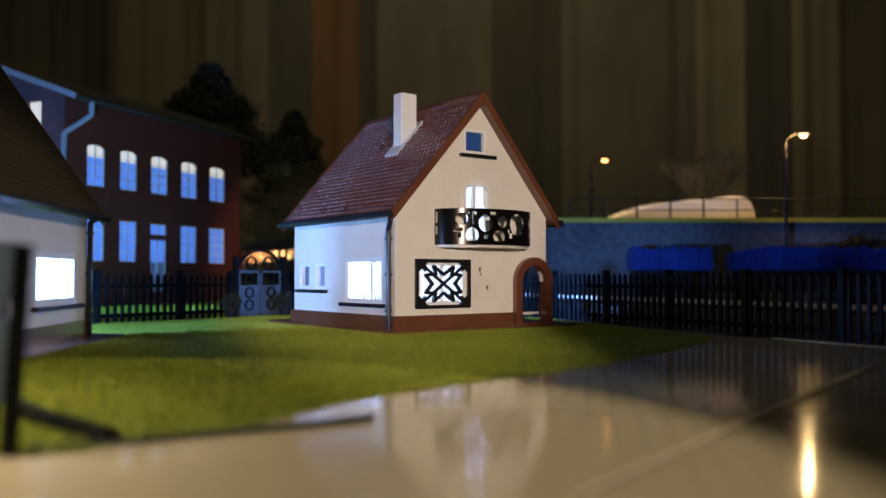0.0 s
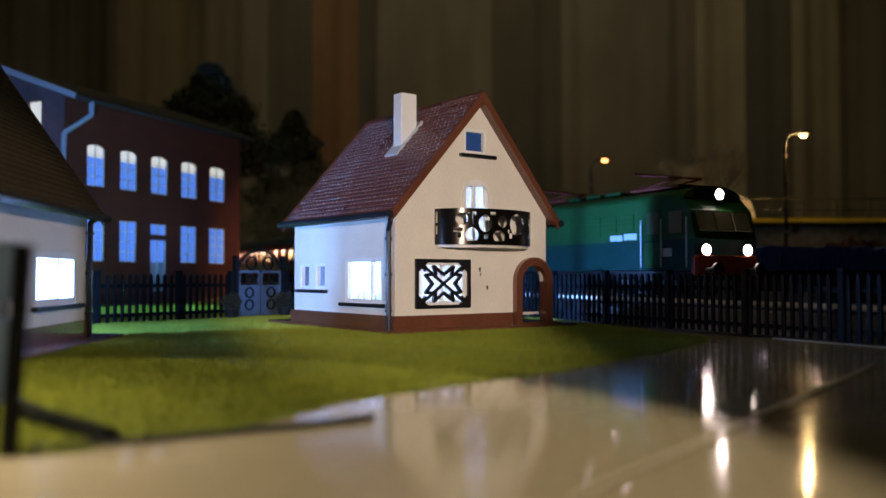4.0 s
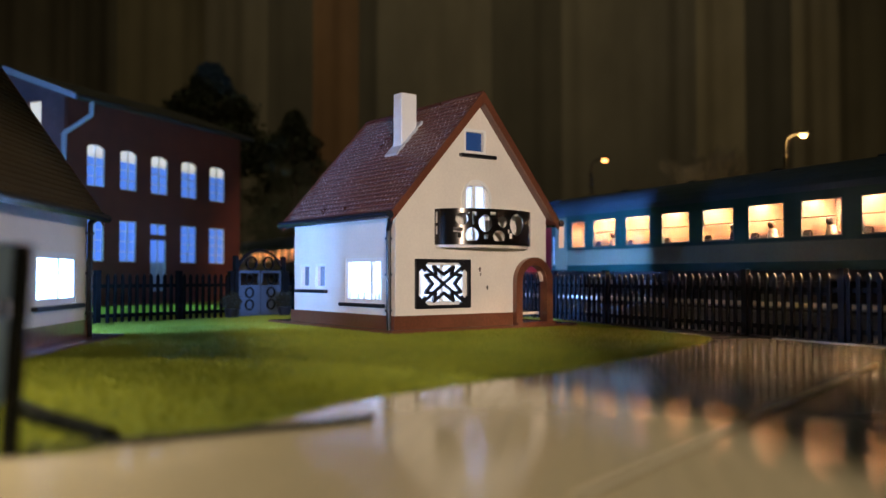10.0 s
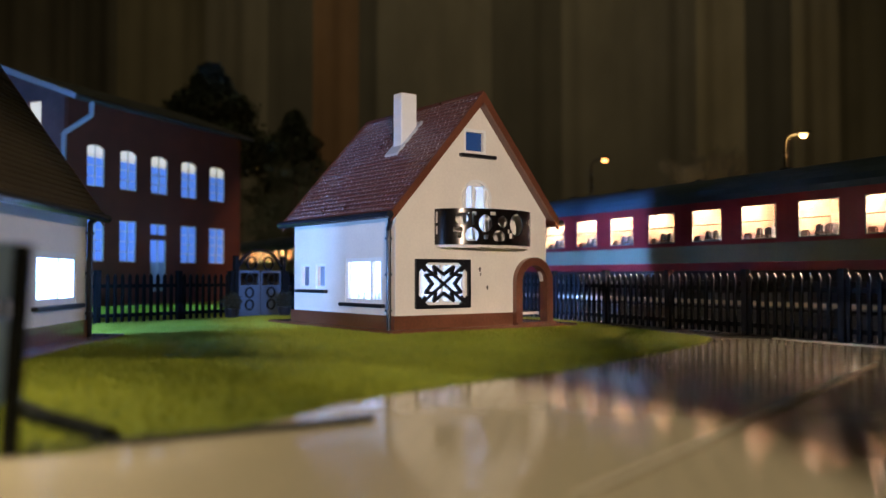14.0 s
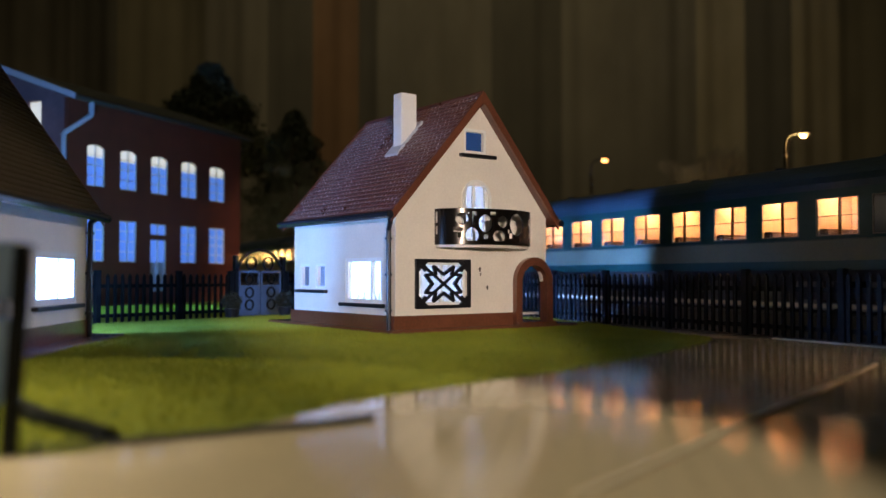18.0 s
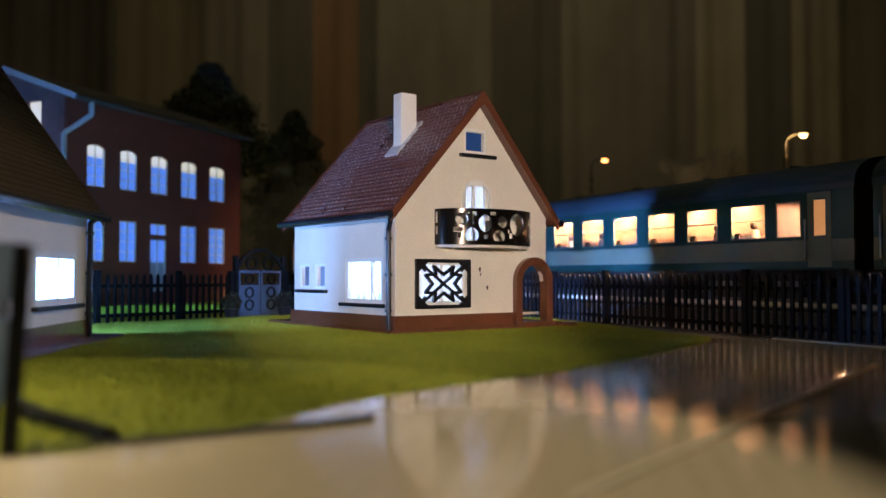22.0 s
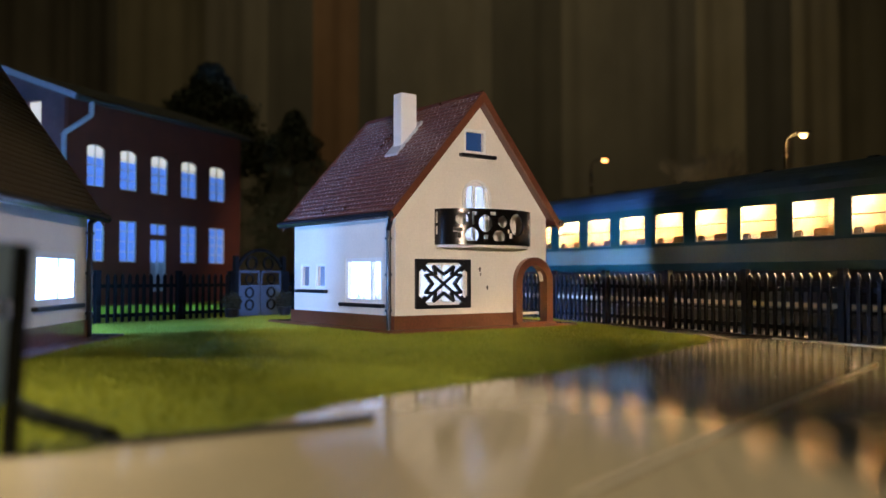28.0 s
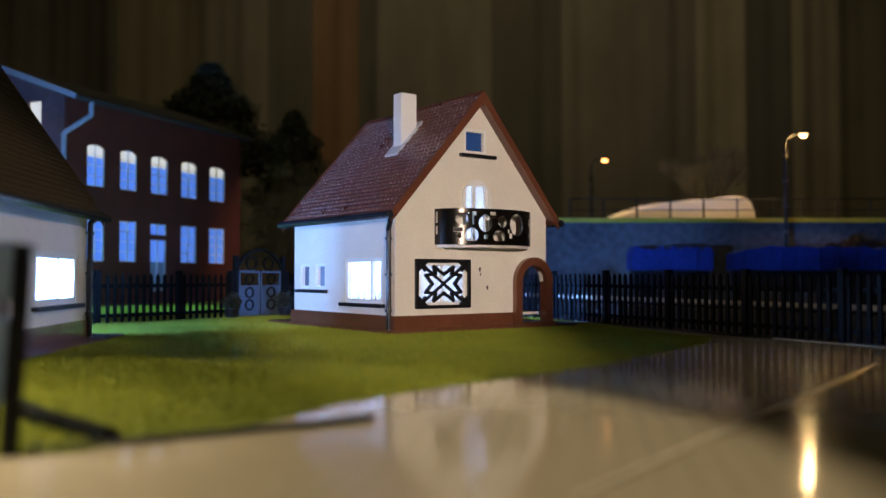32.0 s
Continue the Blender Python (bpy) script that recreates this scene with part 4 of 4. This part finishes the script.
        if fit == "figures" and i % 5 != 3:
            x = X((a + b) / 2) + (-2.6, 1.8, 3.2, 0.0, -1.2)[i % 5]
            bm = bmesh.new()
            rod(bm, (x, -9, 24), (x, -9, 32.2), 2.9, 1.3, 10)
            part("toy_figure", bm, (M_PALETOY, M_SEAT, M_UNDER, M_PALETOY, M_PALETOY)[i % 5], c, smooth=True)
            bm = bmesh.new()
            bmesh.ops.create_uvsphere(bm, u_segments=10, v_segments=8, radius=1.25, matrix=Matrix.Translation((x - 0.5, -9, 33.6)))
            part("toy_head", bm, M_SEAT if i % 2 else M_UNDER, c, smooth=True)
    part("light_strip", boxed(-end + 6, end - 6, -6.0, -4.4, 42.0, 42.5), strip, c, "warm light strip under the roof")
    # unseen plate, added to hide the strip's glare and limit its spill
    part("strip_blocker", boxed(-end + 6, end - 6, -8.4, -8.1, 41.0 if fit == "drapes" else 40.86, 42.58), M_UNDER, c)
    part("inner_ceiling", boxed(-end + 1, end - 1, -HW + 1, HW - 1, 42.6, 42.95), cabin, c)
    running_gear(c, (-91, 91), 132)
    return c


def running_gear(c, places, half):
    part("underframe", boxed(-half, half, -12, 12, 15.2, 18.6), M_UNDER, c)
    part("battery_box", boxed(-24, 10, -12.5, 12.5, 11.0, 15.1, bevel=0.6), M_UNDER, c)
    for x in places:
        bg = boxed(x - 17, x + 17, -11.5, -10, 9.6, 13.4, bevel=0.5)
        box(bg, x - 17, x + 17, 10, 11.5, 9.6, 13.4, 0.5)
        box(bg, x - 3, x + 3, -10, 10, 10.5, 15.1)
        b = part("bogie", bg, M_UNDER, c)
        for dx in (-13, 13):
            w = bmesh.new()
            for y in (-8.6, 6.9):
                rod(w, (x + dx, y, 13.3), (x + dx, y + 1.7, 13.3), 5.2, n=20)
            rod(w, (x + dx, -9, 13.3), (x + dx, 9, 13.3), 1.0)
            part("wheelset", w, M_RAIL, b)


BIG = [(32.25 + 20.97 * k, 47.02 + 20.97 * k) for k in range(10)]
BIG_RED = [(34.5 + 23.15 * k, 49.25 + 23.15 * k) for k in range(9)]
BIG_LAST = [(33.0 + 21.06 * k, 48.5 + 21.06 * k) for k in range(10)]
SMALL, DOORS = [(18.4, 28.0), (241.0, 251.3)], [(9.2, 14.1), (256.2, 261.0)]
SMALL_RED, DOORS_RED = [(19.0, 28.4), (242.0, 252.0)], [(10.0, 14.4), (256.2, 261.0)]
coaches = [coach("green and cream passenger coach with warm lit windows", M_GREEN, BIG, SMALL, DOORS, M_STRIPS[0], fit="figures"),
           coach("red and cream dining coach with white lit windows", M_RED, BIG_RED, SMALL_RED, DOORS_RED, M_STRIPS[1], fit="tables"),
           coach("green and cream sleeping coach with drawn curtains and dark end windows", M_GREEN, BIG, SMALL, DOORS, M_STRIPS[2], False, fit="drapes"),
           coach("green and cream passenger coach with warm lit windows", M_GREEN, BIG, SMALL, DOORS, M_STRIPS[3], fit="figures"),
           coach("last green and cream coach with bright yellow lit windows", M_GREEN, BIG_LAST, SMALL, DOORS, M_STRIPS[4], fit="racks")]

# locomotive
LOCO = 143.0


def locomotive():
    c = thing("electric_locomotive", Matrix.Identity(4), "green electric locomotive with orange skirt and bright headlights", "locomotive")
    e = LOCO / 2
    # body: a long box with raked cab ends
    prof = [(-e, 19.0), (e, 19.0), (e + 1.5, 30.0), (e - 1.0, 40.5), (e - 6.0, 46.5), (-e + 6.0, 46.5), (-e + 1.0, 40.5), (-e - 1.5, 30.0)]
    part("lower_body", prism(bmesh.new(), [(-e, 19.0), (e, 19.0), (e + 1.5, 30.0), (-e - 1.5, 30.0)], "y", -HW, HW), M_LOCODARK, c)
    part("upper_body", prism(bmesh.new(), [(e + 1.5, 30.02), (e - 1.0, 40.5), (e - 6.0, 45.5), (-e + 6.0, 45.5), (-e + 1.0, 40.5), (-e - 1.5, 30.02)], "y", -HW + 0.2, HW - 0.2), M_LOCO, c)
    rp = [(-HW + 1, 45.5)] + [(-(HW - 1) * math.cos(radians(t)), 45.5 + 4.5 * math.sin(radians(t))) for t in range(15, 180, 15)] + [(HW - 1, 45.5)]
    part("roof", prism(bmesh.new(), rp, "x", -e + 5, e - 5), M_LOCO, c)
    part("lower_waistline", boxed(-e, e, -HW - 0.15, HW + 0.15, 29.4, 30.2), M_LOCODARK, c)
    for sg in (-1, 1):
        for y0, y1 in ((-12.5, -4.8), (-3.6, 3.6), (4.8, 12.5)):
            bm = bmesh.new()
            q = [(sg * (e + 1.2), 33.0), (sg * (e + 1.6), 33.2), (sg * (e - 0.6), 40.0), (sg * (e - 1.0), 39.8)]
            prism(bm, q, "y", y0, y1)
            part("windscreen", bm, M_LOCOGLASS, c)
        part("buffer_beam", boxed(*sorted((sg * (e - 1), sg * (e + 2.2))), -HW, HW, 16.8, 24.2, bevel=0.5), M_ORANGE, c, "orange-red buffer beam")
        for y in (-10.0, 10.0):
            b = rod(bmesh.new(), (sg * (e + 2), y, 19.0), (sg * (e + 7), y, 19.0), 0.9)
            rod(b, (sg * (e + 7), y, 19.0), (sg * (e + 8), y, 19.0), 2.6, n=16)
            part("buffer", b, M_UNDER, c)
        lit = sg > 0
        for y, z, r in ((-10.0, 26.2, 1.9), (10.0, 26.2, 1.9), (0.0, 46.6, 1.8)):
            x = sg * (e + (0.6 if z < 30 else -3.0))
            h = part("headlight", rod(bmesh.new(), (x - sg * 1.5, y, z), (x + sg * 1.2, y, z), r + 0.5, n=18), M_IRON, c, "round headlight housing")
            part("lens", rod(bmesh.new(), (x + sg * 1.2, y, z), (x + sg * 1.5, y, z), r, n=18), M_HEADLIGHT if lit else M_BLUEPANE, h, "bright headlight lens" if lit else "unlit lens")
        for s2 in (-1, 1):
            y = s2 * HW
            lo, hi = sorted((y - s2 * 0.1, y + s2 * 0.12))
            for a, b in ((e - 12, e - 5), (e - 24, e - 18)):
                part("cab_window", boxed(*sorted((sg * a, sg * b)), lo, hi, 32.5, 40.5), M_LOCOGLASS, c)
            part("cab_door", boxed(*sorted((sg * (e - 25.5), sg * (e - 16.5))), lo, hi, 20.0, 41.5), M_LOCO, c)
            for a in (e - 15.2, e - 26.6, e - 2.0):
                part("handrail", rod(bmesh.new(), (sg * a, y + s2 * 0.8, 20), (sg * a, y + s2 * 0.8, 38), 0.35), M_PALE, c, "pale grab rail")
    for s2 in (-1, 1):
        lo, hi = sorted((s2 * HW, s2 * (HW + 0.3)))
        for a, b, z0, z1 in ((46, 38.6, 30.6, 32.8), (37.4, 30, 30.8, 33.2), (16, 10.4, 24.0, 27.0)):
            part("plate", boxed(e - a, e - b, lo, hi, z0, z1), M_PALE, c, "pale blank plate")
        for i in range(8):
            x = -41 + i * 10.4
            lo, hi = sorted((s2 * HW - s2 * 0.1, s2 * HW + s2 * 0.1))
            g = bmesh.new()
            for k in range(5):
                box(g, x, x + 8, *sorted((s2 * HW, s2 * (HW + 0.25))), 32.5 + k * 1.8, 33.6 + k * 1.8)
            part("grille", g, M_LOCO, c)
    for x in (-32, 42):
        pb = boxed(x - 14, x + 14, -7, 7, 50.2, 51.4)
        up = False
        for y in (-5, 5):
            if up:
                rod(pb, (x - 12, y, 51.4), (x + 8, y * 0.7, 62), 0.45)
                rod(pb, (x + 8, y * 0.7, 62), (x - 8, y * 0.9, 72), 0.35)
            else:
                rod(pb, (x - 12, y, 51.6), (x + 14, y, 54.0), 0.45)
                rod(pb, (x + 14, y, 54.0), (x - 10, y, 57.0), 0.4)
        z = 72 if up else 57.2
        rod(pb, (x - 8, -10, z), (x - 8, 10, z), 0.5)
        part("pantograph", pb, M_PANTO, c, "dark red pantograph")
    for x in (-14, 0, 14):
        part("roof_box", boxed(x - 5, x + 5, -5, 5, 49.6, 51.6, bevel=0.4), M_LOCO, c)
    running_gear(c, (-40, 40), e - 2)
    return c


loco = locomotive()

# ---- beyond the track ----
# raised platform with a stone front and a yellow line
pf = thing("platform", at(0, 520), "raised platform with grey stone front and yellow edge line", "platform", kind="structure")
part("stone_front", boxed(52, 700, 0, 5, 0, 49), M_STONE, pf)
part("deck", boxed(52, 700, 5.02, 260, 0, 50.6), M_BOARD, pf)
part("edge_line", boxed(52, 700, -0.8, 4.5, 49.05, 51.8), M_YELLOW, pf, "yellow edge line")


M_HEDGE = material("dark_hedge", (0.06, 0.03, 0.015), 0.9, vary=0.4)
M_DARKPOST = material("dark_lamp_post", (0.03, 0.028, 0.02), 0.5, vary=0.3)

hg = np.random.default_rng(31)
n = 5000
hx, hz = hg.uniform(224, 420, n), hg.uniform(0, 1, n)
hz = 30 + 9.5 * hz * (0.7 + 0.3 * np.sin(hx * 0.16) + 0.2 * np.sin(hx * 0.47))
hc = np.stack([hx, 512 + hg.normal(0, 1.6, n), hz], 1)
ht = hc[:, None, :] + hg.normal(0, 0.9, (n, 3, 3))
hedge = thing("low_hedge", at(0, 0), "dark reddish brown hedge on a ledge before the platform", "hedge")
flat("foliage", ht.reshape(-1, 3), np.arange(3 * n).reshape(-1, 3).tolist(), M_HEDGE, hedge)
part("ledge", boxed(222, 424, 508, 519.8, 0, 30), M_BOARD, hedge)


def street_lamp(px, py, base, tall, arm, mat, bent):
    s = thing("street_lamp", at(px, py, base, bent), "thin curved street lamp with glowing head", "street lamp", "street lamps")
    part("post", rod(bmesh.new(), (0, 0, 0), (0, 0, tall - 8), 1.2, 0.8, 10), M_DARKPOST, s)
    for k in range(5):
        z = (tall - 12) * (0.3 + 0.17 * k)
        part("collar", rod(bmesh.new(), (0, 0, z), (0, 0, z + 1.6), 1.7, 1.5, 12), M_RAIL, s, "shiny collar on the post")
    pts = [(arm * 0.75 * (1 - math.cos(radians(t))), 0, tall - 8 + 8 * math.sin(radians(t))) for t in range(0, 91, 15)] + [(arm, 0, tall)]
    part("arm", pipe(bmesh.new(), pts, 0.7), M_DARKPOST, s)
    part("lamp_head", boxed(arm - 1, arm + 7, -2.2, 2.2, tall, tall + 1.6, bevel=0.5), M_DARKPOST, s)
    hb = bmesh.new()
    bmesh.ops.create_uvsphere(hb, u_segments=14, v_segments=8, radius=2.1)
    for v in hb.verts:
        v.co = Vector((arm + 3 + v.co.x * 1.25, v.co.y * 0.8, tall - 0.6 + v.co.z * 0.8))
    part("bulb", hb, mat, s, "glowing bulb", smooth=True)
    return s


street_lamp(205.3, 514, 0, 102, 8, M_LAMP, 0)
street_lamp(121, 700, 50.6, 61, 8, M_LAMPDIM, 0)

# railing along the platform
rl = thing("platform_railing", at(0, 540, 50.6), "thin grey railing on the platform", "railing")
for i in range(18):
    part("post", rod(bmesh.new(), (80 + 21 * i, 0, 0), (80 + 21 * i, 0, 14.5), 0.6, n=6), M_DARKPOST, rl)
part("rail", rod(bmesh.new(), (80, 0, 14.5), (437, 0, 14.5), 0.5, n=6), M_DARKPOST, rl)
part("rail", rod(bmesh.new(), (80, 0, 7.5), (437, 0, 7.5), 0.35, n=6), M_DARKPOST, rl)

# sandy mound, lit by an added spot as well as the street lamp
bm = prism(bmesh.new(), [(108, 50.7), (110, 55), (131, 63.5), (150, 66.2), (199, 71.1), (208, 69.2), (212, 57.8), (213, 50.7)], "y", 580, 640)
bmesh.ops.bevel(bm, geom=list(bm.edges), offset=2.0, segments=2, affect="EDGES")
tagged(part("sand_mound", bm, M_SAND), "pale sandy mound on the platform", "mound")

# blue wagons on the siding
for a, b in ((108, 155), (167, 330)):
    w = thing("low_wagon", at(0, 500), "low blue goods wagon on the siding", "wagon", "wagons on the siding")
    rg = random.Random(int(a))
    tops = [(a + (b - a) * i / 24, 33.2 + rg.uniform(-1.6, 0.9) - (2.5 if i in (0, 24) else 0)) for i in range(25)]
    part("side_wall", prism(bmesh.new(), [(b, 20), (a, 20)] + tops, "y", -7, 7), M_WAGON, w)
    for k in range(int((b - a) / 11)):
        part("rib", boxed(a + 4 + 11 * k, a + 5.0 + 11 * k, -7.7, -7.02, 20, 31.0), M_WAGON, w)
    part("chassis", boxed(a + 2, b - 2, -6, 6, 9, 19.9), M_UNDER, w)
    for x in (a + 10, b - 10):
        part("wheelset", rod(bmesh.new(), (x, -6, 5.2), (x, 6, 5.2), 5.2, n=18), M_UNDER, w)


def conifer(px, py, tall, wide, seed, low=0.12):
    t = thing("conifer_tree", at(px, py), "dark bushy conifer behind the houses", "tree", "trees behind the houses")
    part("trunk", rod(bmesh.new(), (0, 0, 0), (0, 0, tall * 0.9), wide * 0.07, wide * 0.02), M_BARK, t)
    rg = np.random.default_rng(seed)
    n = 14000
    z = rg.uniform(low, 1.0, n) ** 0.9
    r = wide * 0.5 * np.minimum(1.0, (1 - z) ** 0.8 * 1.9 + 0.04) * np.sqrt(rg.uniform(0.25, 1, n)) * (1 + 0.16 * np.sin(z * 40) + rg.normal(0, 0.07, n))
    a = rg.uniform(0, 2 * math.pi, n)
    c = np.stack([r * np.cos(a), r * np.sin(a), z * tall], 1)
    s = 3.2 * rg.uniform(0.5, 1.2, (n, 1, 1))
    tri = c[:, None, :] + rg.normal(0, 0.55, (n, 3, 3)) * s
    o = flat("crown", tri.reshape(-1, 3), np.arange(3 * n).reshape(-1, 3).tolist(), M_LEAF, t)
    return t


conifer(-190, 700, 189, 122, 1, 0.5)
conifer(-174, 1000, 209, 108, 2)


def bare_bush(px, py, base, tall, seed):
    t = thing("bare_bush", at(px, py, base), "bare twiggy bush on the platform", "bush")
    rg = random.Random(seed)
    bm = bmesh.new()

    def grow(p, d, ln, r, k):
        q = p + d * ln
        rod(bm, p, q, r, r * 0.65, 5)
        if k:
            for _ in range(3 if k > 1 else 2):
                e = (d + Vector((rg.uniform(-1, 1), rg.uniform(-1, 1), rg.uniform(-0.2, 0.9))) * 0.75).normalized()
                grow(q, e, ln * rg.uniform(0.6, 0.85), r * 0.6, k - 1)
    for i in range(4):
        grow(Vector((0, 0, 0)), Vector((rg.uniform(-0.6, 0.6), rg.uniform(-0.6, 0.6), 1)).normalized(), tall * 0.27, 0.9, 6)
    part("twig_crown", bm, M_TWIG, t)
    return t


bare_bush(196, 650, 50.6, 70, 4)

# ---- foreground: a post, a plank and added dark strips beside the square ----
fp = thing("gate_post", at(-40.8, 81.3, 0, 0, 0, 3.3), "dark plastic gate post leaning on the lawn edge", "post")
part("shaft", boxed(-0.7, 0.7, -0.7, 0.7, 0, 19.3, bevel=0.2), M_FENCE, fp)
part("cap", boxed(-0.85, 0.85, -0.85, 0.85, 19.3, 20.0, bevel=0.2), M_FENCE, fp)
# a made-up dark strip in place of the shadow-like wedge beside it
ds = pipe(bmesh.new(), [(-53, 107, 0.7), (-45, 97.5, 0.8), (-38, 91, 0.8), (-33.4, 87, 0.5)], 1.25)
tagged(part("shadow_strip", ds, M_FENCE), "added dark strip in place of a shadow on the lawn", "strip")
# thin dark rod put where a shadow line follows the lawn edge
cb = pipe(bmesh.new(), [(-40, 83.2, 0.3), (-34, 86.2, 0.3), (-28, 88.8, 0.4), (-23, 91.6, 0.4), (-15, 96, 0.4), (-8.2, 101.1, 0.4)], 0.42)
tagged(part("cable", cb, M_GUTTER), "added dark strip in place of the shadow line at the lawn edge", "cable")

# pale joint across the paving and a plank beside the post
jt = bmesh.new()
a, b = Vector((10, 65.5)), Vector((82, 163.5))
nrm = Vector((-(b - a).y, (b - a).x)).normalized() * 0.35
prism(jt, [tuple(a + nrm), tuple(a - nrm), tuple(b - nrm), tuple(b + nrm)], "z", 0.0, 0.34)
tagged(part("paving_joint", jt, M_JOINT), "pale joint between two paving sheets", "joint", kind="structure")
# plank colour holds the blue lamp light that falls on it
M_PLANK = material("blue_tinted_plank", (0.13, 0.2, 0.34), 0.5, vary=0.15)
pk = thing("gate_plank", at(-47.6, 91.0, 0, 12, 0, 3.3), "pale plastic gate plank beside the post, blue lamp light in its colour", "plank")
part("board", boxed(-1.1, 1.1, -0.35, 0.35, 3.4, 12.6, bevel=0.2), M_PLANK, pk)
part("board", boxed(-0.9, 1.2, -0.35, 0.35, 14.4, 20.6, bevel=0.2), M_PLANK, pk)
part("stem", boxed(-0.4, 0.4, 0.36, 0.7, 0, 20.0, bevel=0.1), M_FENCE, pk)

# ---- setts of the square: the nearest ones singly, the rest in one sheet ----
SETT = math.atan(0.168)
SQUARE = EDGE + KERB + [(215, 40), (-62, 40)]


def setts():
    rg = np.random.default_rng(21)
    w, d = 3.0, 2.0
    c, q = math.cos(SETT), math.sin(SETT)
    i, j = np.meshgrid(np.arange(-60, 80), np.arange(15, 125))
    gx, gy = (i.ravel() + 0.5) * w, (j.ravel() + 0.5) * d
    px, py = gx * c + gy * q, -gx * q + gy * c
    k = inside(px, py, SQUARE) & (np.abs(px) < py * 0.62 + 8) & (py > 46)
    for dx, dy in ((1.6, 1.0), (-1.6, 1.0), (-1.6, -1.0), (1.6, -1.0)):
        k &= inside(px + dx, py + dy, SQUARE)
    px, py = px[k], py[k]
    near = (px > -14) & (px < 32) & (py > 66) & (py < 105)
    a, b, e, h = w / 2 - 0.14, d / 2 - 0.1, 0.1, 0.05
    base = np.array([(-a, -b, 0), (a, -b, 0), (a, b, 0), (-a, b, 0), (-a + e, -b + e, h), (a - e, -b + e, h), (a - e, b - e, h), (-a + e, b - e, h)])
    quads = [(4, 5, 6, 7), (0, 1, 5, 4), (1, 2, 6, 5), (2, 3, 7, 6), (3, 0, 4, 7)]
    shape = bpy.data.meshes.new("sett")
    shape.from_pydata((base * U).tolist(), [], quads)
    shape.materials.append(M_PAVE)
    n = 0
    verts, faces = [], []
    for x, y, close in zip(px.tolist(), py.tolist(), near.tolist()):
        lift, tx, ty = rg.uniform(0.002, 0.02), rg.normal(0, 0.0022), rg.normal(0, 0.0015)
        if close and n < 300:
            n += 1
            o = new("sett", shape)
            o.parent = square
            o.matrix_local = pose(x * U, y * U, lift * U, math.degrees(tx), math.degrees(ty), -math.degrees(SETT))
            continue
        v = base + np.stack([np.zeros(8), np.zeros(8), lift + base[:, 1] * tx - base[:, 0] * ty], 1)
        o = len(verts)
        verts += np.stack([x + v[:, 0] * c + v[:, 1] * q, y - v[:, 0] * q + v[:, 1] * c, v[:, 2]], 1).tolist()
        faces += [tuple(o + t for t in f) for f in quads]
    flat("setts", verts, faces, M_PAVE, square, kind="stuff")


setts()

# ---- movement ----
RUN = [0.0, 55.4, 110.8, 166.3, 221.8, 277.7, 333.8, 390.4, 447.6, 506.0, 565.4, 626.3, 687.0, 747.5, 808.6, 867.9, 927.2, 986.5, 1044.6, 1105.2, 1167.3, 1226.8, 1283.6, 1338.2, 1394.0, 1453.3, 1513.0, 1572.9, 1632.6, 1692.2, 1754.6, 1819.6, 1886.0]


def ride(ob, back):
    """Rolls a vehicle along the track; back: how far its middle is behind the crossing at the start."""
    rows = []
    for t, q in enumerate(RUN):
        p = along(back - q, HW)
        rows.append((float(t), at(p[0], p[1], 0, HEADING)))
    walk(ob, rows)


def motions():
    ride(loco, 207.5 + LOCO / 2)
    for one, front in zip(coaches, (372.8, 652.4, 930.6, 1203.8, 1483.8)):
        ride(one, front + LEN / 2)



motions()
